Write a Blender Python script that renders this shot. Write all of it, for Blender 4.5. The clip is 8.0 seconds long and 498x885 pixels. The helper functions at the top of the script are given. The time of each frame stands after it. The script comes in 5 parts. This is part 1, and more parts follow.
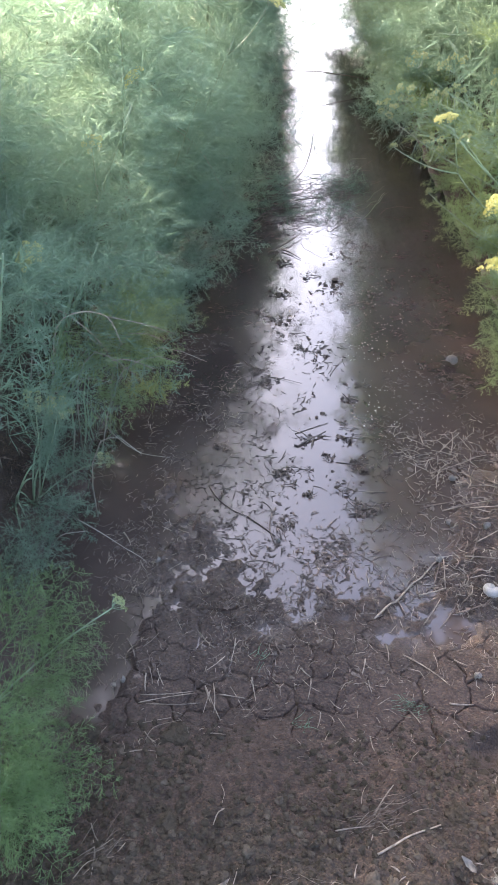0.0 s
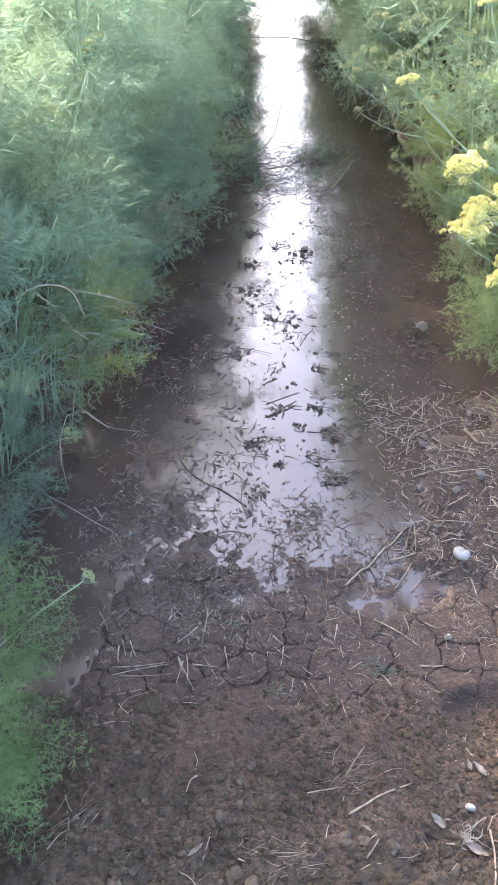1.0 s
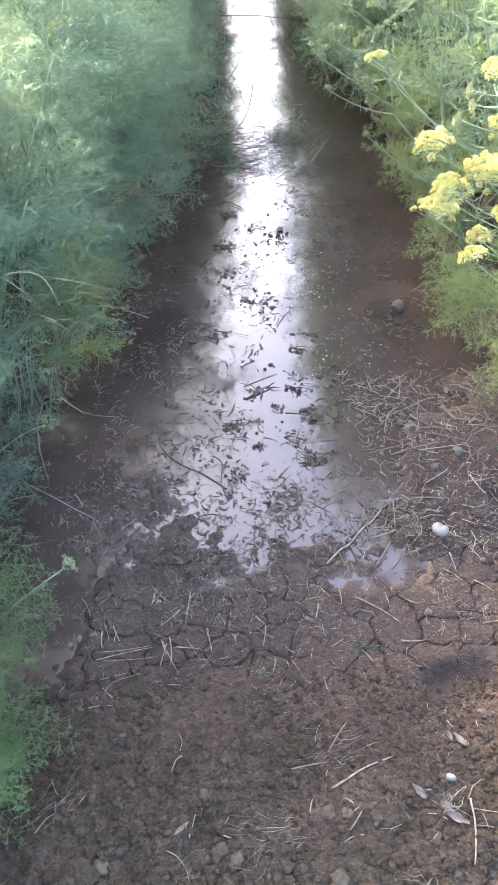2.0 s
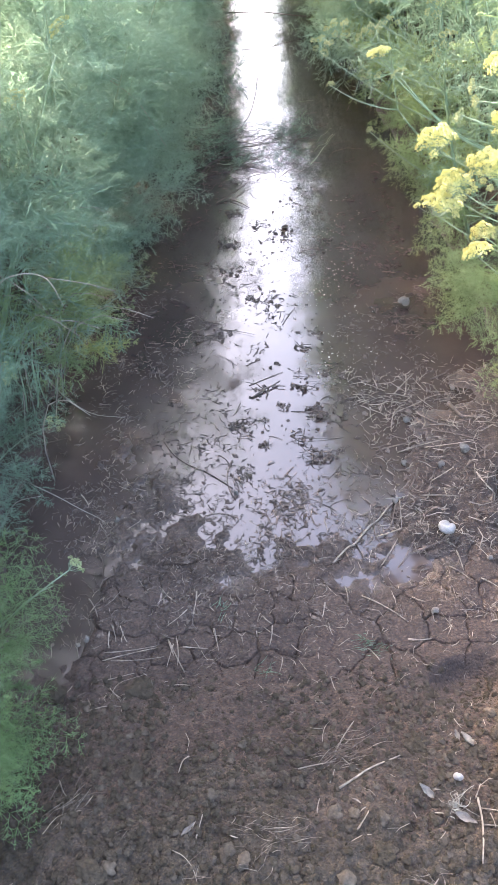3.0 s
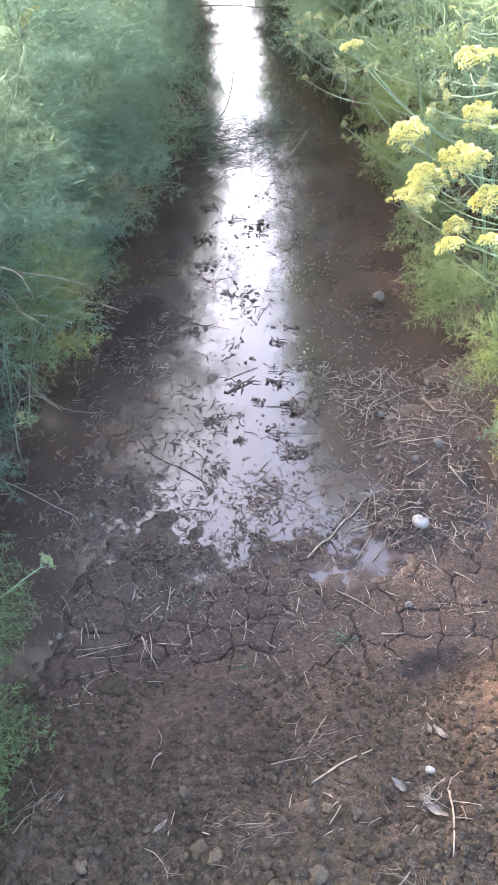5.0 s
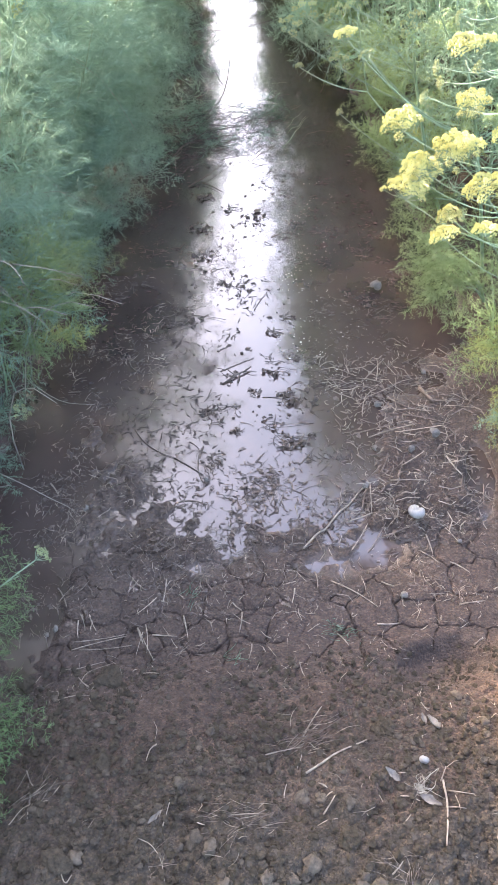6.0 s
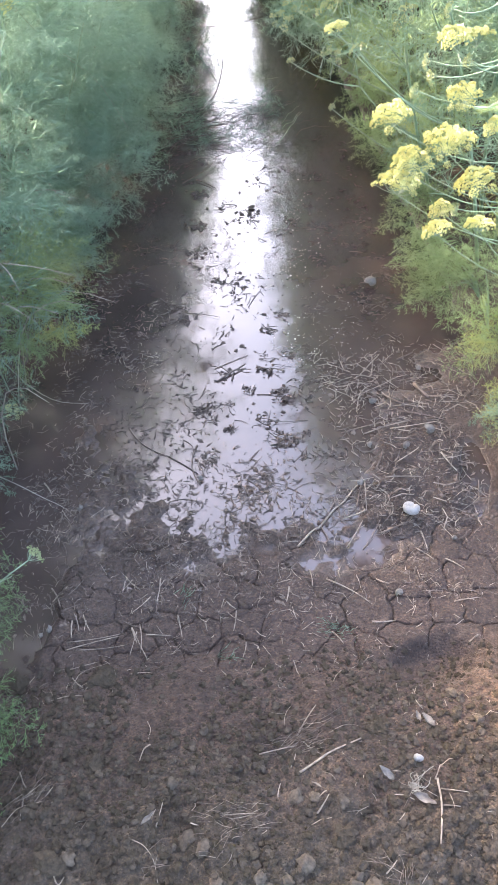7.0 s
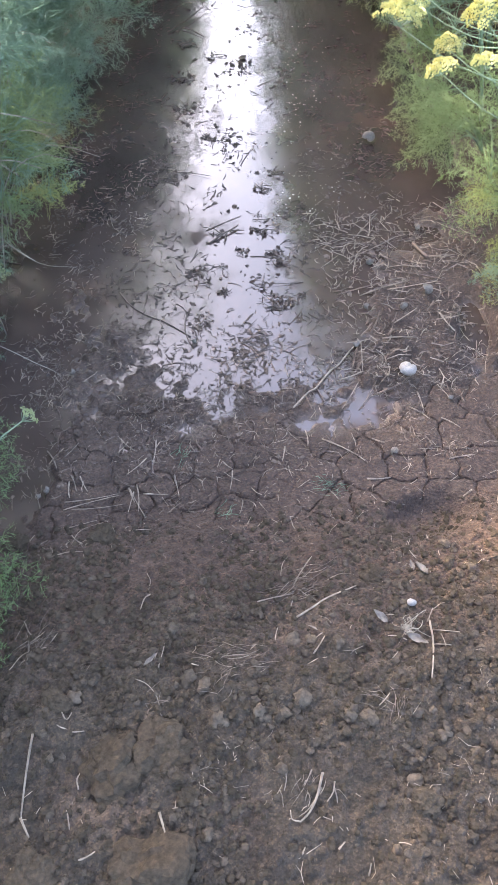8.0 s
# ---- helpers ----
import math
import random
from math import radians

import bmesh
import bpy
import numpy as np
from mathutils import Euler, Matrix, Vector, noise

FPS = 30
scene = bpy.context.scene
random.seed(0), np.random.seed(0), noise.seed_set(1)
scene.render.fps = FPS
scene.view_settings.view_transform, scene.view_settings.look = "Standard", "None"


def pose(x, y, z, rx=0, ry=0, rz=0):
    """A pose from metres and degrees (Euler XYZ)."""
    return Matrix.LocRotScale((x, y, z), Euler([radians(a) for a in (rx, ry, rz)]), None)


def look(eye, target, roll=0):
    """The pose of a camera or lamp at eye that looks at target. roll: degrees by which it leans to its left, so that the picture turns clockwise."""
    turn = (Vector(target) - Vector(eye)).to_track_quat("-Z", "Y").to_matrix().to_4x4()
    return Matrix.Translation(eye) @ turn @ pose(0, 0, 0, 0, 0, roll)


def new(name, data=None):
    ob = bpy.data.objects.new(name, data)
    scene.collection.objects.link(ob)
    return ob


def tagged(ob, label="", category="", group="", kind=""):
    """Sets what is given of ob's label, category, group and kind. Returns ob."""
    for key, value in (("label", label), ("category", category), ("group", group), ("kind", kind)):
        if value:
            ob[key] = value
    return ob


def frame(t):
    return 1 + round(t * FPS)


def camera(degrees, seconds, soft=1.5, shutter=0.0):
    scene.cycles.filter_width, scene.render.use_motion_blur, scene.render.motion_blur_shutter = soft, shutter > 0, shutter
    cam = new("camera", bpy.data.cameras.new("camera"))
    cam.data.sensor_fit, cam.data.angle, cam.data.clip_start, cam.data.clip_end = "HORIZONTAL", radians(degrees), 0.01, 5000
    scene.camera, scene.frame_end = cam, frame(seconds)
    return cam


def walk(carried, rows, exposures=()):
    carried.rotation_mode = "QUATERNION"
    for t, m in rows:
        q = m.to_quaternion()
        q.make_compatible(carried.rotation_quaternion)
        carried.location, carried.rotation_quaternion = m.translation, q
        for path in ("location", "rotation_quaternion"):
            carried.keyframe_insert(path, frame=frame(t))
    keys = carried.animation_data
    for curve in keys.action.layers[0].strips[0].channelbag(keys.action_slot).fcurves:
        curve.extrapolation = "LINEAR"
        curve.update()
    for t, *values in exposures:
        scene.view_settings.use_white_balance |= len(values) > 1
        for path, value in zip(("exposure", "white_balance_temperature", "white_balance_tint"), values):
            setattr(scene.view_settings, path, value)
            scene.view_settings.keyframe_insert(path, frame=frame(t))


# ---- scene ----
cam = camera(35.5, 8.0, 1.2)
PATH = [
    (0, (0.097, 0.097, 1.517), (0.05, 1.593, 0.191), -1.1),
    (0.1, (0.102, 0.096, 1.514), (0.0527, 1.5813, 0.1755), -1.1),
    (0.2, (0.108, 0.096, 1.511), (0.0693, 1.5768, 0.1676), -1.06),
    (0.3, (0.113, 0.095, 1.507), (0.0851, 1.5719, 0.1594), -0.91),
    (0.4, (0.119, 0.095, 1.504), (0.1082, 1.5592, 0.1428), -0.9),
    (0.5, (0.124, 0.094, 1.501), (0.128, 1.554, 0.134), -0.9),
    (0.7, (0.128, 0.094, 1.501), (0.1295, 1.5507, 0.1309), -1.11),
    (1, (0.133, 0.094, 1.502), (0.128, 1.548, 0.129), -1.6),
    (1.5, (0.145, 0.088, 1.502), (0.177, 1.523, 0.11), -1.6),
    (3, (0.163, 0.094, 1.506), (0.167, 1.512, 0.096), -3.5),
    (3.5, (0.172, 0.096, 1.506), (0.179, 1.516, 0.098), -3.4),
    (4, (0.176, 0.099, 1.496), (0.212, 1.517, 0.086), -2.6),
    (4.5, (0.176, 0.097, 1.499), (0.227, 1.513, 0.088), -2.2),
    (6, (0.197, 0.101, 1.5), (0.241, 1.49, 0.061), -2.9),
    (6.5, (0.206, 0.104, 1.495), (0.24, 1.494, 0.058), -3.4),
    (7, (0.215, 0.107, 1.495), (0.256, 1.49, 0.051), -3.5),
    (7.1, (0.213, 0.106, 1.49), (0.2552, 1.4897, 0.0463), -3.51),
    (7.2, (0.211, 0.105, 1.484), (0.2525, 1.479, 0.0317), -3.5),
    (7.3, (0.208, 0.104, 1.479), (0.2559, 1.4616, 0.0111), -3.38),
    (7.4, (0.206, 0.103, 1.473), (0.2473, 1.4117, -0.0383), -3.52),
    (7.5, (0.204, 0.102, 1.468), (0.238, 1.359, -0.087), -3.5),
    (7.6, (0.204, 0.097, 1.463), (0.2424, 1.3155, -0.1226), -3.62),
    (7.7, (0.204, 0.092, 1.457), (0.2351, 1.2865, -0.1464), -3.92),
    (7.8, (0.204, 0.087, 1.452), (0.2343, 1.2719, -0.1589), -3.85),
    (7.9, (0.204, 0.082, 1.446), (0.2385, 1.2578, -0.1709), -3.98),
    (8, (0.204, 0.077, 1.441), (0.239, 1.236, -0.189), -4.0),
]
EXPOSURE, KELVIN, TINT = 5.13, 7350, 21
walk(cam, [(t, look(eye, target, roll)) for t, eye, target, roll in PATH], [(0, EXPOSURE - 0.45, KELVIN, TINT), (1.2, EXPOSURE, KELVIN, TINT), (7.0, EXPOSURE, KELVIN, TINT), (8, EXPOSURE - 0.1, KELVIN, TINT)])

# ---- world and sun ----
SUN_AZ, SUN_EL = radians(-37.0), radians(25.0)  # azimuth from +y towards +x
world = bpy.data.worlds.new("sky_world")
scene.world = world
world.use_nodes = True
wt = world.node_tree
sky = wt.nodes.new("ShaderNodeTexSky")
sky.sky_type = "NISHITA"
sky.sun_disc = False
sky.sun_elevation, sky.sun_rotation = SUN_EL, SUN_AZ
sky.dust_density, sky.air_density, sky.ozone_density = 2.9, 1.0, 2.1
wt.links.new(sky.outputs[0], wt.nodes["Background"].inputs[0])
wt.nodes["Background"].inputs[1].default_value = 0.12
sun_way = Vector((math.sin(SUN_AZ) * math.cos(SUN_EL), math.cos(SUN_AZ) * math.cos(SUN_EL), math.sin(SUN_EL)))
sun = new("sun", bpy.data.lights.new("sun", "SUN"))
sun.data.energy, sun.data.angle, sun.data.color = 2.0, radians(2.0), (1.0, 0.9, 0.74)
sun.matrix_world = look(sun_way * 30, (0, 0, 0))


# ---- materials ----
def material(name, rough=0.8, spec=0.4):
    m = bpy.data.materials.new(name)
    m.use_nodes = True
    b = m.node_tree.nodes["Principled BSDF"]
    b.inputs["Roughness"].default_value = rough
    b.inputs["Specular IOR Level"].default_value = spec
    return m, m.node_tree, b


def node(nt, kind, **values):
    n = nt.nodes.new(kind)
    for k, v in values.items():
        n.inputs[k].default_value = v
    return n


def ramp(nt, source, stops):
    r = nt.nodes.new("ShaderNodeValToRGB")
    while len(r.color_ramp.elements) < len(stops):
        r.color_ramp.elements.new(0.5)
    for e, (p, c) in zip(r.color_ramp.elements, stops):
        e.position, e.color = p, (*c, 1)
    nt.links.new(source, r.inputs[0])
    return r.outputs[0]


def noise_out(nt, scale, detail=4.0, rough=0.6, vector=None):
    n = node(nt, "ShaderNodeTexNoise", Scale=scale, Detail=detail, Roughness=rough)
    if vector is not None:
        nt.links.new(vector, n.inputs["Vector"])
    return n.outputs["Fac"]


def mix_color(nt, fac, a, b, blend="MIX"):
    n = nt.nodes.new("ShaderNodeMix")
    n.data_type, n.blend_type = "RGBA", blend
    for socket, v in ((n.inputs["Factor"], fac), (n.inputs[6], a), (n.inputs[7], b)):
        if isinstance(v, (int, float)):
            socket.default_value = v
        elif isinstance(v, tuple):
            socket.default_value = (*v, 1)
        else:
            nt.links.new(v, socket)
    return n.outputs[2]


def bump(nt, b, height, strength, distance):
    n = node(nt, "ShaderNodeBump", Strength=strength, Distance=distance)
    nt.links.new(height, n.inputs["Height"])
    nt.links.new(n.outputs[0], b.inputs["Normal"])


def soil_material():
    """Brown loam: red-brown where dry, darker and glossier on the low wet mud."""
    m, nt, b = material("soil", 0.9, 0.3)
    pos = nt.nodes.new("ShaderNodeNewGeometry").outputs["Position"]
    grain = noise_out(nt, 60, 6, 0.7, pos)
    stain = noise_out(nt, 5, 4, 0.6, pos)
    dry = ramp(nt, grain, [(0.25, (0.0140, 0.0106, 0.0069)), (0.5, (0.0272, 0.0206, 0.0135)), (0.75, (0.056, 0.0425, 0.0285))])
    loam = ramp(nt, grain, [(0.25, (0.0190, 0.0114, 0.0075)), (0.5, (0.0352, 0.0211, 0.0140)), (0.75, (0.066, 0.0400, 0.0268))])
    dust = ramp(nt, grain, [(0.25, (0.029, 0.0205, 0.0145)), (0.75, (0.066, 0.0465, 0.033))])
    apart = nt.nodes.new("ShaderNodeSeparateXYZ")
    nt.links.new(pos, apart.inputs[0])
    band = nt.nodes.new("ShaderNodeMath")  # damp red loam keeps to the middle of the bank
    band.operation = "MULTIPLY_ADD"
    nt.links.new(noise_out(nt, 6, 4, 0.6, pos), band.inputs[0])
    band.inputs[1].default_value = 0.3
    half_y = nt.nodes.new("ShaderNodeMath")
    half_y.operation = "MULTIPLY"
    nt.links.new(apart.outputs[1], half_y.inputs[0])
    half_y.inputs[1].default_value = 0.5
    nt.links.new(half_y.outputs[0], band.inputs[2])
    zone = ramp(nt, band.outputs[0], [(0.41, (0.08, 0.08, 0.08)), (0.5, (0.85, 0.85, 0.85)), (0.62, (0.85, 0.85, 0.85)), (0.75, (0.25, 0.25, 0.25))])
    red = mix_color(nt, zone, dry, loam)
    red = mix_color(nt, ramp(nt, stain, [(0.56, (0, 0, 0)), (0.68, (0.75, 0.75, 0.75))]), red, dust)
    dark = ramp(nt, noise_out(nt, 8, 5, 0.65, pos), [(0.36, (0.5, 0.48, 0.46)), (0.54, (1, 1, 1))])
    red = mix_color(nt, 1.0, red, dark, "MULTIPLY")
    wet = ramp(nt, grain, [(0.3, (0.0205, 0.0125, 0.0090)), (0.7, (0.046, 0.0295, 0.0217))])
    z = nt.nodes.new("ShaderNodeSeparateXYZ")
    nt.links.new(pos, z.inputs[0])
    add = nt.nodes.new("ShaderNodeMath")
    add.operation = "MULTIPLY_ADD"
    nt.links.new(stain, add.inputs[0])
    add.inputs[1].default_value = 0.06
    nt.links.new(z.outputs[2], add.inputs[2])
    wetness = ramp(nt, add.outputs[0], [(0.0, (1, 1, 1)), (0.15, (0, 0, 0))])
    specks = node(nt, "ShaderNodeTexVoronoi", Scale=330.0)
    nt.links.new(pos, specks.inputs["Vector"])
    tone = nt.nodes.new("ShaderNodeSeparateColor")
    nt.links.new(specks.outputs["Color"], tone.inputs[0])
    grains = ramp(nt, tone.outputs[0], [(0.1, (0.78, 0.74, 0.68)), (0.7, (1.05, 1.0, 0.92)), (0.95, (1.6, 1.48, 1.3))])
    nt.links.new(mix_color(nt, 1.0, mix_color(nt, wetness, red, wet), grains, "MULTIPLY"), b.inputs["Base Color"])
    rough = nt.nodes.new("ShaderNodeMapRange")
    nt.links.new(wetness, rough.inputs[0])
    rough.inputs[3].default_value, rough.inputs[4].default_value = 0.95, 0.8
    film = nt.nodes.new("ShaderNodeMapRange")
    lift = nt.nodes.new("ShaderNodeMath")
    lift.operation = "MULTIPLY_ADD"
    nt.links.new(grain, lift.inputs[0])
    lift.inputs[1].default_value = 0.012
    nt.links.new(z.outputs[2], lift.inputs[2])
    inland = nt.nodes.new("ShaderNodeMath")  # only mud near the pool holds a film of water
    inland.operation = "SUBTRACT"
    inland.use_clamp = True
    inland.inputs[0].default_value = 1.0
    nt.links.new(apart.outputs[1], inland.inputs[1])
    damp = nt.nodes.new("ShaderNodeMath")
    damp.operation = "ADD"
    nt.links.new(lift.outputs[0], damp.inputs[0])
    nt.links.new(inland.outputs[0], damp.inputs[1])
    nt.links.new(damp.outputs[0], film.inputs[0])
    film.inputs[1].default_value, film.inputs[2].default_value = 0.005, 0.017
    film.inputs[3].default_value, film.inputs[4].default_value = 0.3, 0.95
    least = nt.nodes.new("ShaderNodeMath")
    least.operation = "MINIMUM"
    nt.links.new(rough.outputs[0], least.inputs[0])
    nt.links.new(film.outputs[0], least.inputs[1])
    nt.links.new(least.outputs[0], b.inputs["Roughness"])
    cells = node(nt, "ShaderNodeTexVoronoi", Scale=170.0)
    nt.links.new(pos, cells.inputs["Vector"])
    lumps = nt.nodes.new("ShaderNodeMath")
    lumps.operation = "SUBTRACT"
    nt.links.new(noise_out(nt, 260, 5, 0.75, pos), lumps.inputs[0])
    nt.links.new(cells.outputs["Distance"], lumps.inputs[1])
    relief = node(nt, "ShaderNodeBump", Distance=0.004)
    nt.links.new(lumps.outputs[0], relief.inputs["Height"])
    slick = nt.nodes.new("ShaderNodeMapRange")  # mud at the waterline is smeared smooth
    nt.links.new(damp.outputs[0], slick.inputs[0])
    slick.inputs[1].default_value, slick.inputs[2].default_value = 0.002, 0.014
    slick.inputs[3].default_value, slick.inputs[4].default_value = 0.12, 0.8
    nt.links.new(slick.outputs[0], relief.inputs["Strength"])
    nt.links.new(relief.outputs[0], b.inputs["Normal"])
    return m


def water_material():
    """Still muddy water, with a faint film that roughens it in patches."""
    m, nt, b = material("muddy_water", 0.03, 0.8)
    b.inputs["IOR"].default_value = 1.33
    pos = nt.nodes.new("ShaderNodeNewGeometry").outputs["Position"]
    n = noise_out(nt, 4, 5, 0.6, pos)
    nt.links.new(ramp(nt, n, [(0.3, (0.022, 0.0140, 0.0113)), (0.7, (0.039, 0.0262, 0.0215))]), b.inputs["Base Color"])
    r = nt.nodes.new("ShaderNodeMapRange")
    nt.links.new(noise_out(nt, 9, 6, 0.7, pos), r.inputs[0])
    r.inputs[1].default_value, r.inputs[2].default_value = 0.35, 0.75
    r.inputs[3].default_value, r.inputs[4].default_value = 0.02, 0.11
    nt.links.new(r.outputs[0], b.inputs["Roughness"])
    bump(nt, b, noise_out(nt, 22, 3, 0.5, pos), 0.10, 0.003)
    return m


def plain_material(name, dark, light, scale, rough=0.8, spec=0.3, vary=0.35, relief=0.3, depth=0.002):
    """Two-tone mottled surface with its own tone for each object and island."""
    m, nt, b = material(name, rough, spec)
    co = nt.nodes.new("ShaderNodeTexCoord").outputs["Object"]
    n = noise_out(nt, scale, 5, 0.65, co)
    col = ramp(nt, n, [(0.3, dark), (0.7, light)])
    info = nt.nodes.new("ShaderNodeObjectInfo")
    geo = nt.nodes.new("ShaderNodeNewGeometry")
    s = nt.nodes.new("ShaderNodeMath")
    nt.links.new(info.outputs["Random"], s.inputs[0])
    nt.links.new(geo.outputs["Random Per Island"], s.inputs[1])
    r = nt.nodes.new("ShaderNodeMapRange")
    nt.links.new(s.outputs[0], r.inputs[0])
    r.inputs[2].default_value = 2.0
    r.inputs[3].default_value, r.inputs[4].default_value = 1 - vary, 1 + vary
    comb = nt.nodes.new("ShaderNodeCombineColor")
    for i in range(3):
        nt.links.new(r.outputs[0], comb.inputs[i])
    nt.links.new(mix_color(nt, 1.0, col, comb.outputs[0], "MULTIPLY"), b.inputs["Base Color"])
    if relief:
        bump(nt, b, noise_out(nt, scale * 3, 4, 0.6, co), relief, depth)
    return m


def leaf_material(name, dark, light, through_color, share=0.45):
    """Thin leaf threads: diffuse and translucent together."""
    m, nt, b = material(name, 0.55, 0.35)
    info = nt.nodes.new("ShaderNodeObjectInfo")
    geo = nt.nodes.new("ShaderNodeNewGeometry")
    s = nt.nodes.new("ShaderNodeMath")
    nt.links.new(info.outputs["Random"], s.inputs[0])
    nt.links.new(geo.outputs["Random Per Island"], s.inputs[1])
    half = nt.nodes.new("ShaderNodeMath")
    half.operation = "MULTIPLY"
    nt.links.new(s.outputs[0], half.inputs[0])
    half.inputs[1].default_value = 0.5
    col = ramp(nt, half.outputs[0], [(0.15, dark), (0.85, light)])
    nt.links.new(col, b.inputs["Base Color"])
    tr = nt.nodes.new("ShaderNodeBsdfTranslucent")
    nt.links.new(mix_color(nt, 0.6, col, through_color), tr.inputs[0])
    mx = nt.nodes.new("ShaderNodeMixShader")
    mx.inputs[0].default_value = share
    nt.links.new(b.outputs[0], mx.inputs[1])
    nt.links.new(tr.outputs[0], mx.inputs[2])
    nt.links.new(mx.outputs[0], nt.nodes["Material Output"].inputs[0])
    return m


SOIL = soil_material()
WATER = water_material()
CLOD = plain_material("clod_earth", (0.0125, 0.0092, 0.0059), (0.0360, 0.0266, 0.0172), 120, 0.97, 0.12, 0.38, 0.6, 0.003)
STONE = plain_material("pale_stone", (0.019, 0.0137, 0.0086), (0.056, 0.042, 0.028), 110, 0.92, 0.2, 0.5, 0.35, 0.002)
STRAW = plain_material("dry_straw", (0.052, 0.038, 0.026), (0.175, 0.137, 0.096), 60, 0.6, 0.4, 0.55, 0.2)
WETSTRAW = plain_material("wet_straw", (0.028, 0.0185, 0.013), (0.105, 0.075, 0.054), 60, 0.66, 0.25, 0.5, 0.2)
ROT = plain_material("rotting_leaf", (0.017, 0.0115, 0.0083), (0.055, 0.0375, 0.0265), 50, 0.7, 0.22, 0.5, 0.5)
# pale colour in place of bright sky and sun glints on the water
SPECK = plain_material("pale_glint", (0.16, 0.14, 0.115), (0.34, 0.31, 0.27), 70, 0.45, 0.5, 0.3, 0.0)
SHELL = plain_material("snail_shell", (0.105, 0.092, 0.077), (0.215, 0.196, 0.168), 70, 0.65, 0.4, 0.08, 0.3)
DULLSHELL = plain_material("muddy_snail_shell", (0.030, 0.023, 0.017), (0.135, 0.115, 0.092), 55, 0.75, 0.3, 0.25, 0.4)
STEM = plain_material("fennel_stem", (0.06, 0.095, 0.05), (0.125, 0.175, 0.10), 30, 0.5, 0.4, 0.2, 0.1)
DEADSTEM = plain_material("dead_stem", (0.08, 0.071, 0.054), (0.19, 0.166, 0.128), 30, 0.75, 0.3, 0.35, 0.2)
LEAF = leaf_material("fennel_leaf", (0.066, 0.118, 0.080), (0.136, 0.208, 0.148), (0.185, 0.285, 0.19), 0.68)
# yellower copy of fennel_leaf: the sun's warmth is put into the colour
LEAF_GREEN = leaf_material("sunlit_fennel_leaf", (0.074, 0.118, 0.056), (0.15, 0.21, 0.102), (0.21, 0.29, 0.12), 0.68)
LEAF_YOUNG = leaf_material("young_fennel_leaf", (0.05, 0.098, 0.040), (0.108, 0.175, 0.072), (0.148, 0.232, 0.09), 0.6)
LEAF_YELLOW = leaf_material("fennel_leaf_yellowing", (0.11, 0.14, 0.045), (0.22, 0.235, 0.08), (0.30, 0.32, 0.09))
FLOWER = leaf_material("fennel_flower", (0.26, 0.25, 0.08), (0.41, 0.40, 0.155), (0.40, 0.385, 0.13), 0.35)
BUD = leaf_material("fennel_bud", (0.115, 0.14, 0.06), (0.23, 0.255, 0.115), (0.23, 0.26, 0.10), 0.3)


# ---- mesh helpers ----
def mesh_of(name, verts, faces, mat, smooth=False):
    me = bpy.data.meshes.new(name)
    me.from_pydata([tuple(v) for v in verts], [], faces)
    me.materials.append(mat)
    if smooth:
        me.polygons.foreach_set("use_smooth", [True] * len(me.polygons))
    me.update()
    return me


def part(name, mesh, parent, label="", m=None):
    ob = new(name, mesh)
    ob.parent = parent
    if m is not None:
        ob.matrix_basis = m
    return tagged(ob, label) if label else ob


def tube(points, radii, sides=6, closed=True):
    """Verts and faces of a tapered tube along points."""
    verts, faces = [], []
    pts = [Vector(p) for p in points]
    up = Vector((0.31, 0.17, 0.93))
    for i, p in enumerate(pts):
        d = (pts[min(i + 1, len(pts) - 1)] - pts[max(i - 1, 0)]).normalized()
        a = d.cross(up)
        a = a.normalized() if a.length > 1e-4 else d.orthogonal().normalized()
        c = d.cross(a)
        for k in range(sides):
            w = 2 * math.pi * k / sides
            verts.append(p + (a * math.cos(w) + c * math.sin(w)) * radii[i])
        if i:
            o = (i - 1) * sides
            for k in range(sides):
                k2 = (k + 1) % sides
                faces.append((o + k, o + k2, o + sides + k2, o + sides + k))
    if closed:
        faces.append(tuple(range(sides))[::-1])
        o = (len(pts) - 1) * sides
        faces.append(tuple(range(o, o + sides)))
    return verts, faces


def smooth(points, n=4):
    """A rounded line through the points."""
    p = [Vector(v) for v in points]
    p = [p[0] * 2 - p[1]] + p + [p[-1] * 2 - p[-2]]
    out = []
    for i in range(1, len(p) - 2):
        for k in range(n):
            t = k / n
            out.append(0.5 * (2 * p[i] + (p[i + 1] - p[i - 1]) * t + (2 * p[i - 1] - 5 * p[i] + 4 * p[i + 1] - p[i + 2]) * t * t + (3 * p[i] - p[i - 1] - 3 * p[i + 1] + p[i + 2]) * t ** 3))
    return out + [p[-2]]


def merged(pieces):
    verts, faces = [], []
    for v, f in pieces:
        o = len(verts)
        verts += list(v)
        faces += [tuple(i + o for i in q) for q in f]
    return verts, faces


def bent(a, b, sag, n=6, rnd=None, wobble=0.0):
    """Points from a to b that bow by the vector sag in the middle."""
    a, b, sag = Vector(a), Vector(b), Vector(sag)
    out = []
    for i in range(n + 1):
        t = i / n
        p = a.lerp(b, t) + sag * (4 * t * (1 - t))
        if rnd and 0 < i < n:
            p += Vector((rnd.uniform(-1, 1), rnd.uniform(-1, 1), rnd.uniform(-1, 1))) * wobble
        out.append(p)
    return out


# ---- terrain ----
def lattice(ix, iy, seed):
    h = (ix * 374761393 + iy * 668265263 + seed * 974634977) & 0x7FFFFFFF
    h = ((h ^ (h >> 13)) * 1274126177) & 0x7FFFFFFF
    return ((h ^ (h >> 16)) & 0xFFFFF) / 0xFFFFF


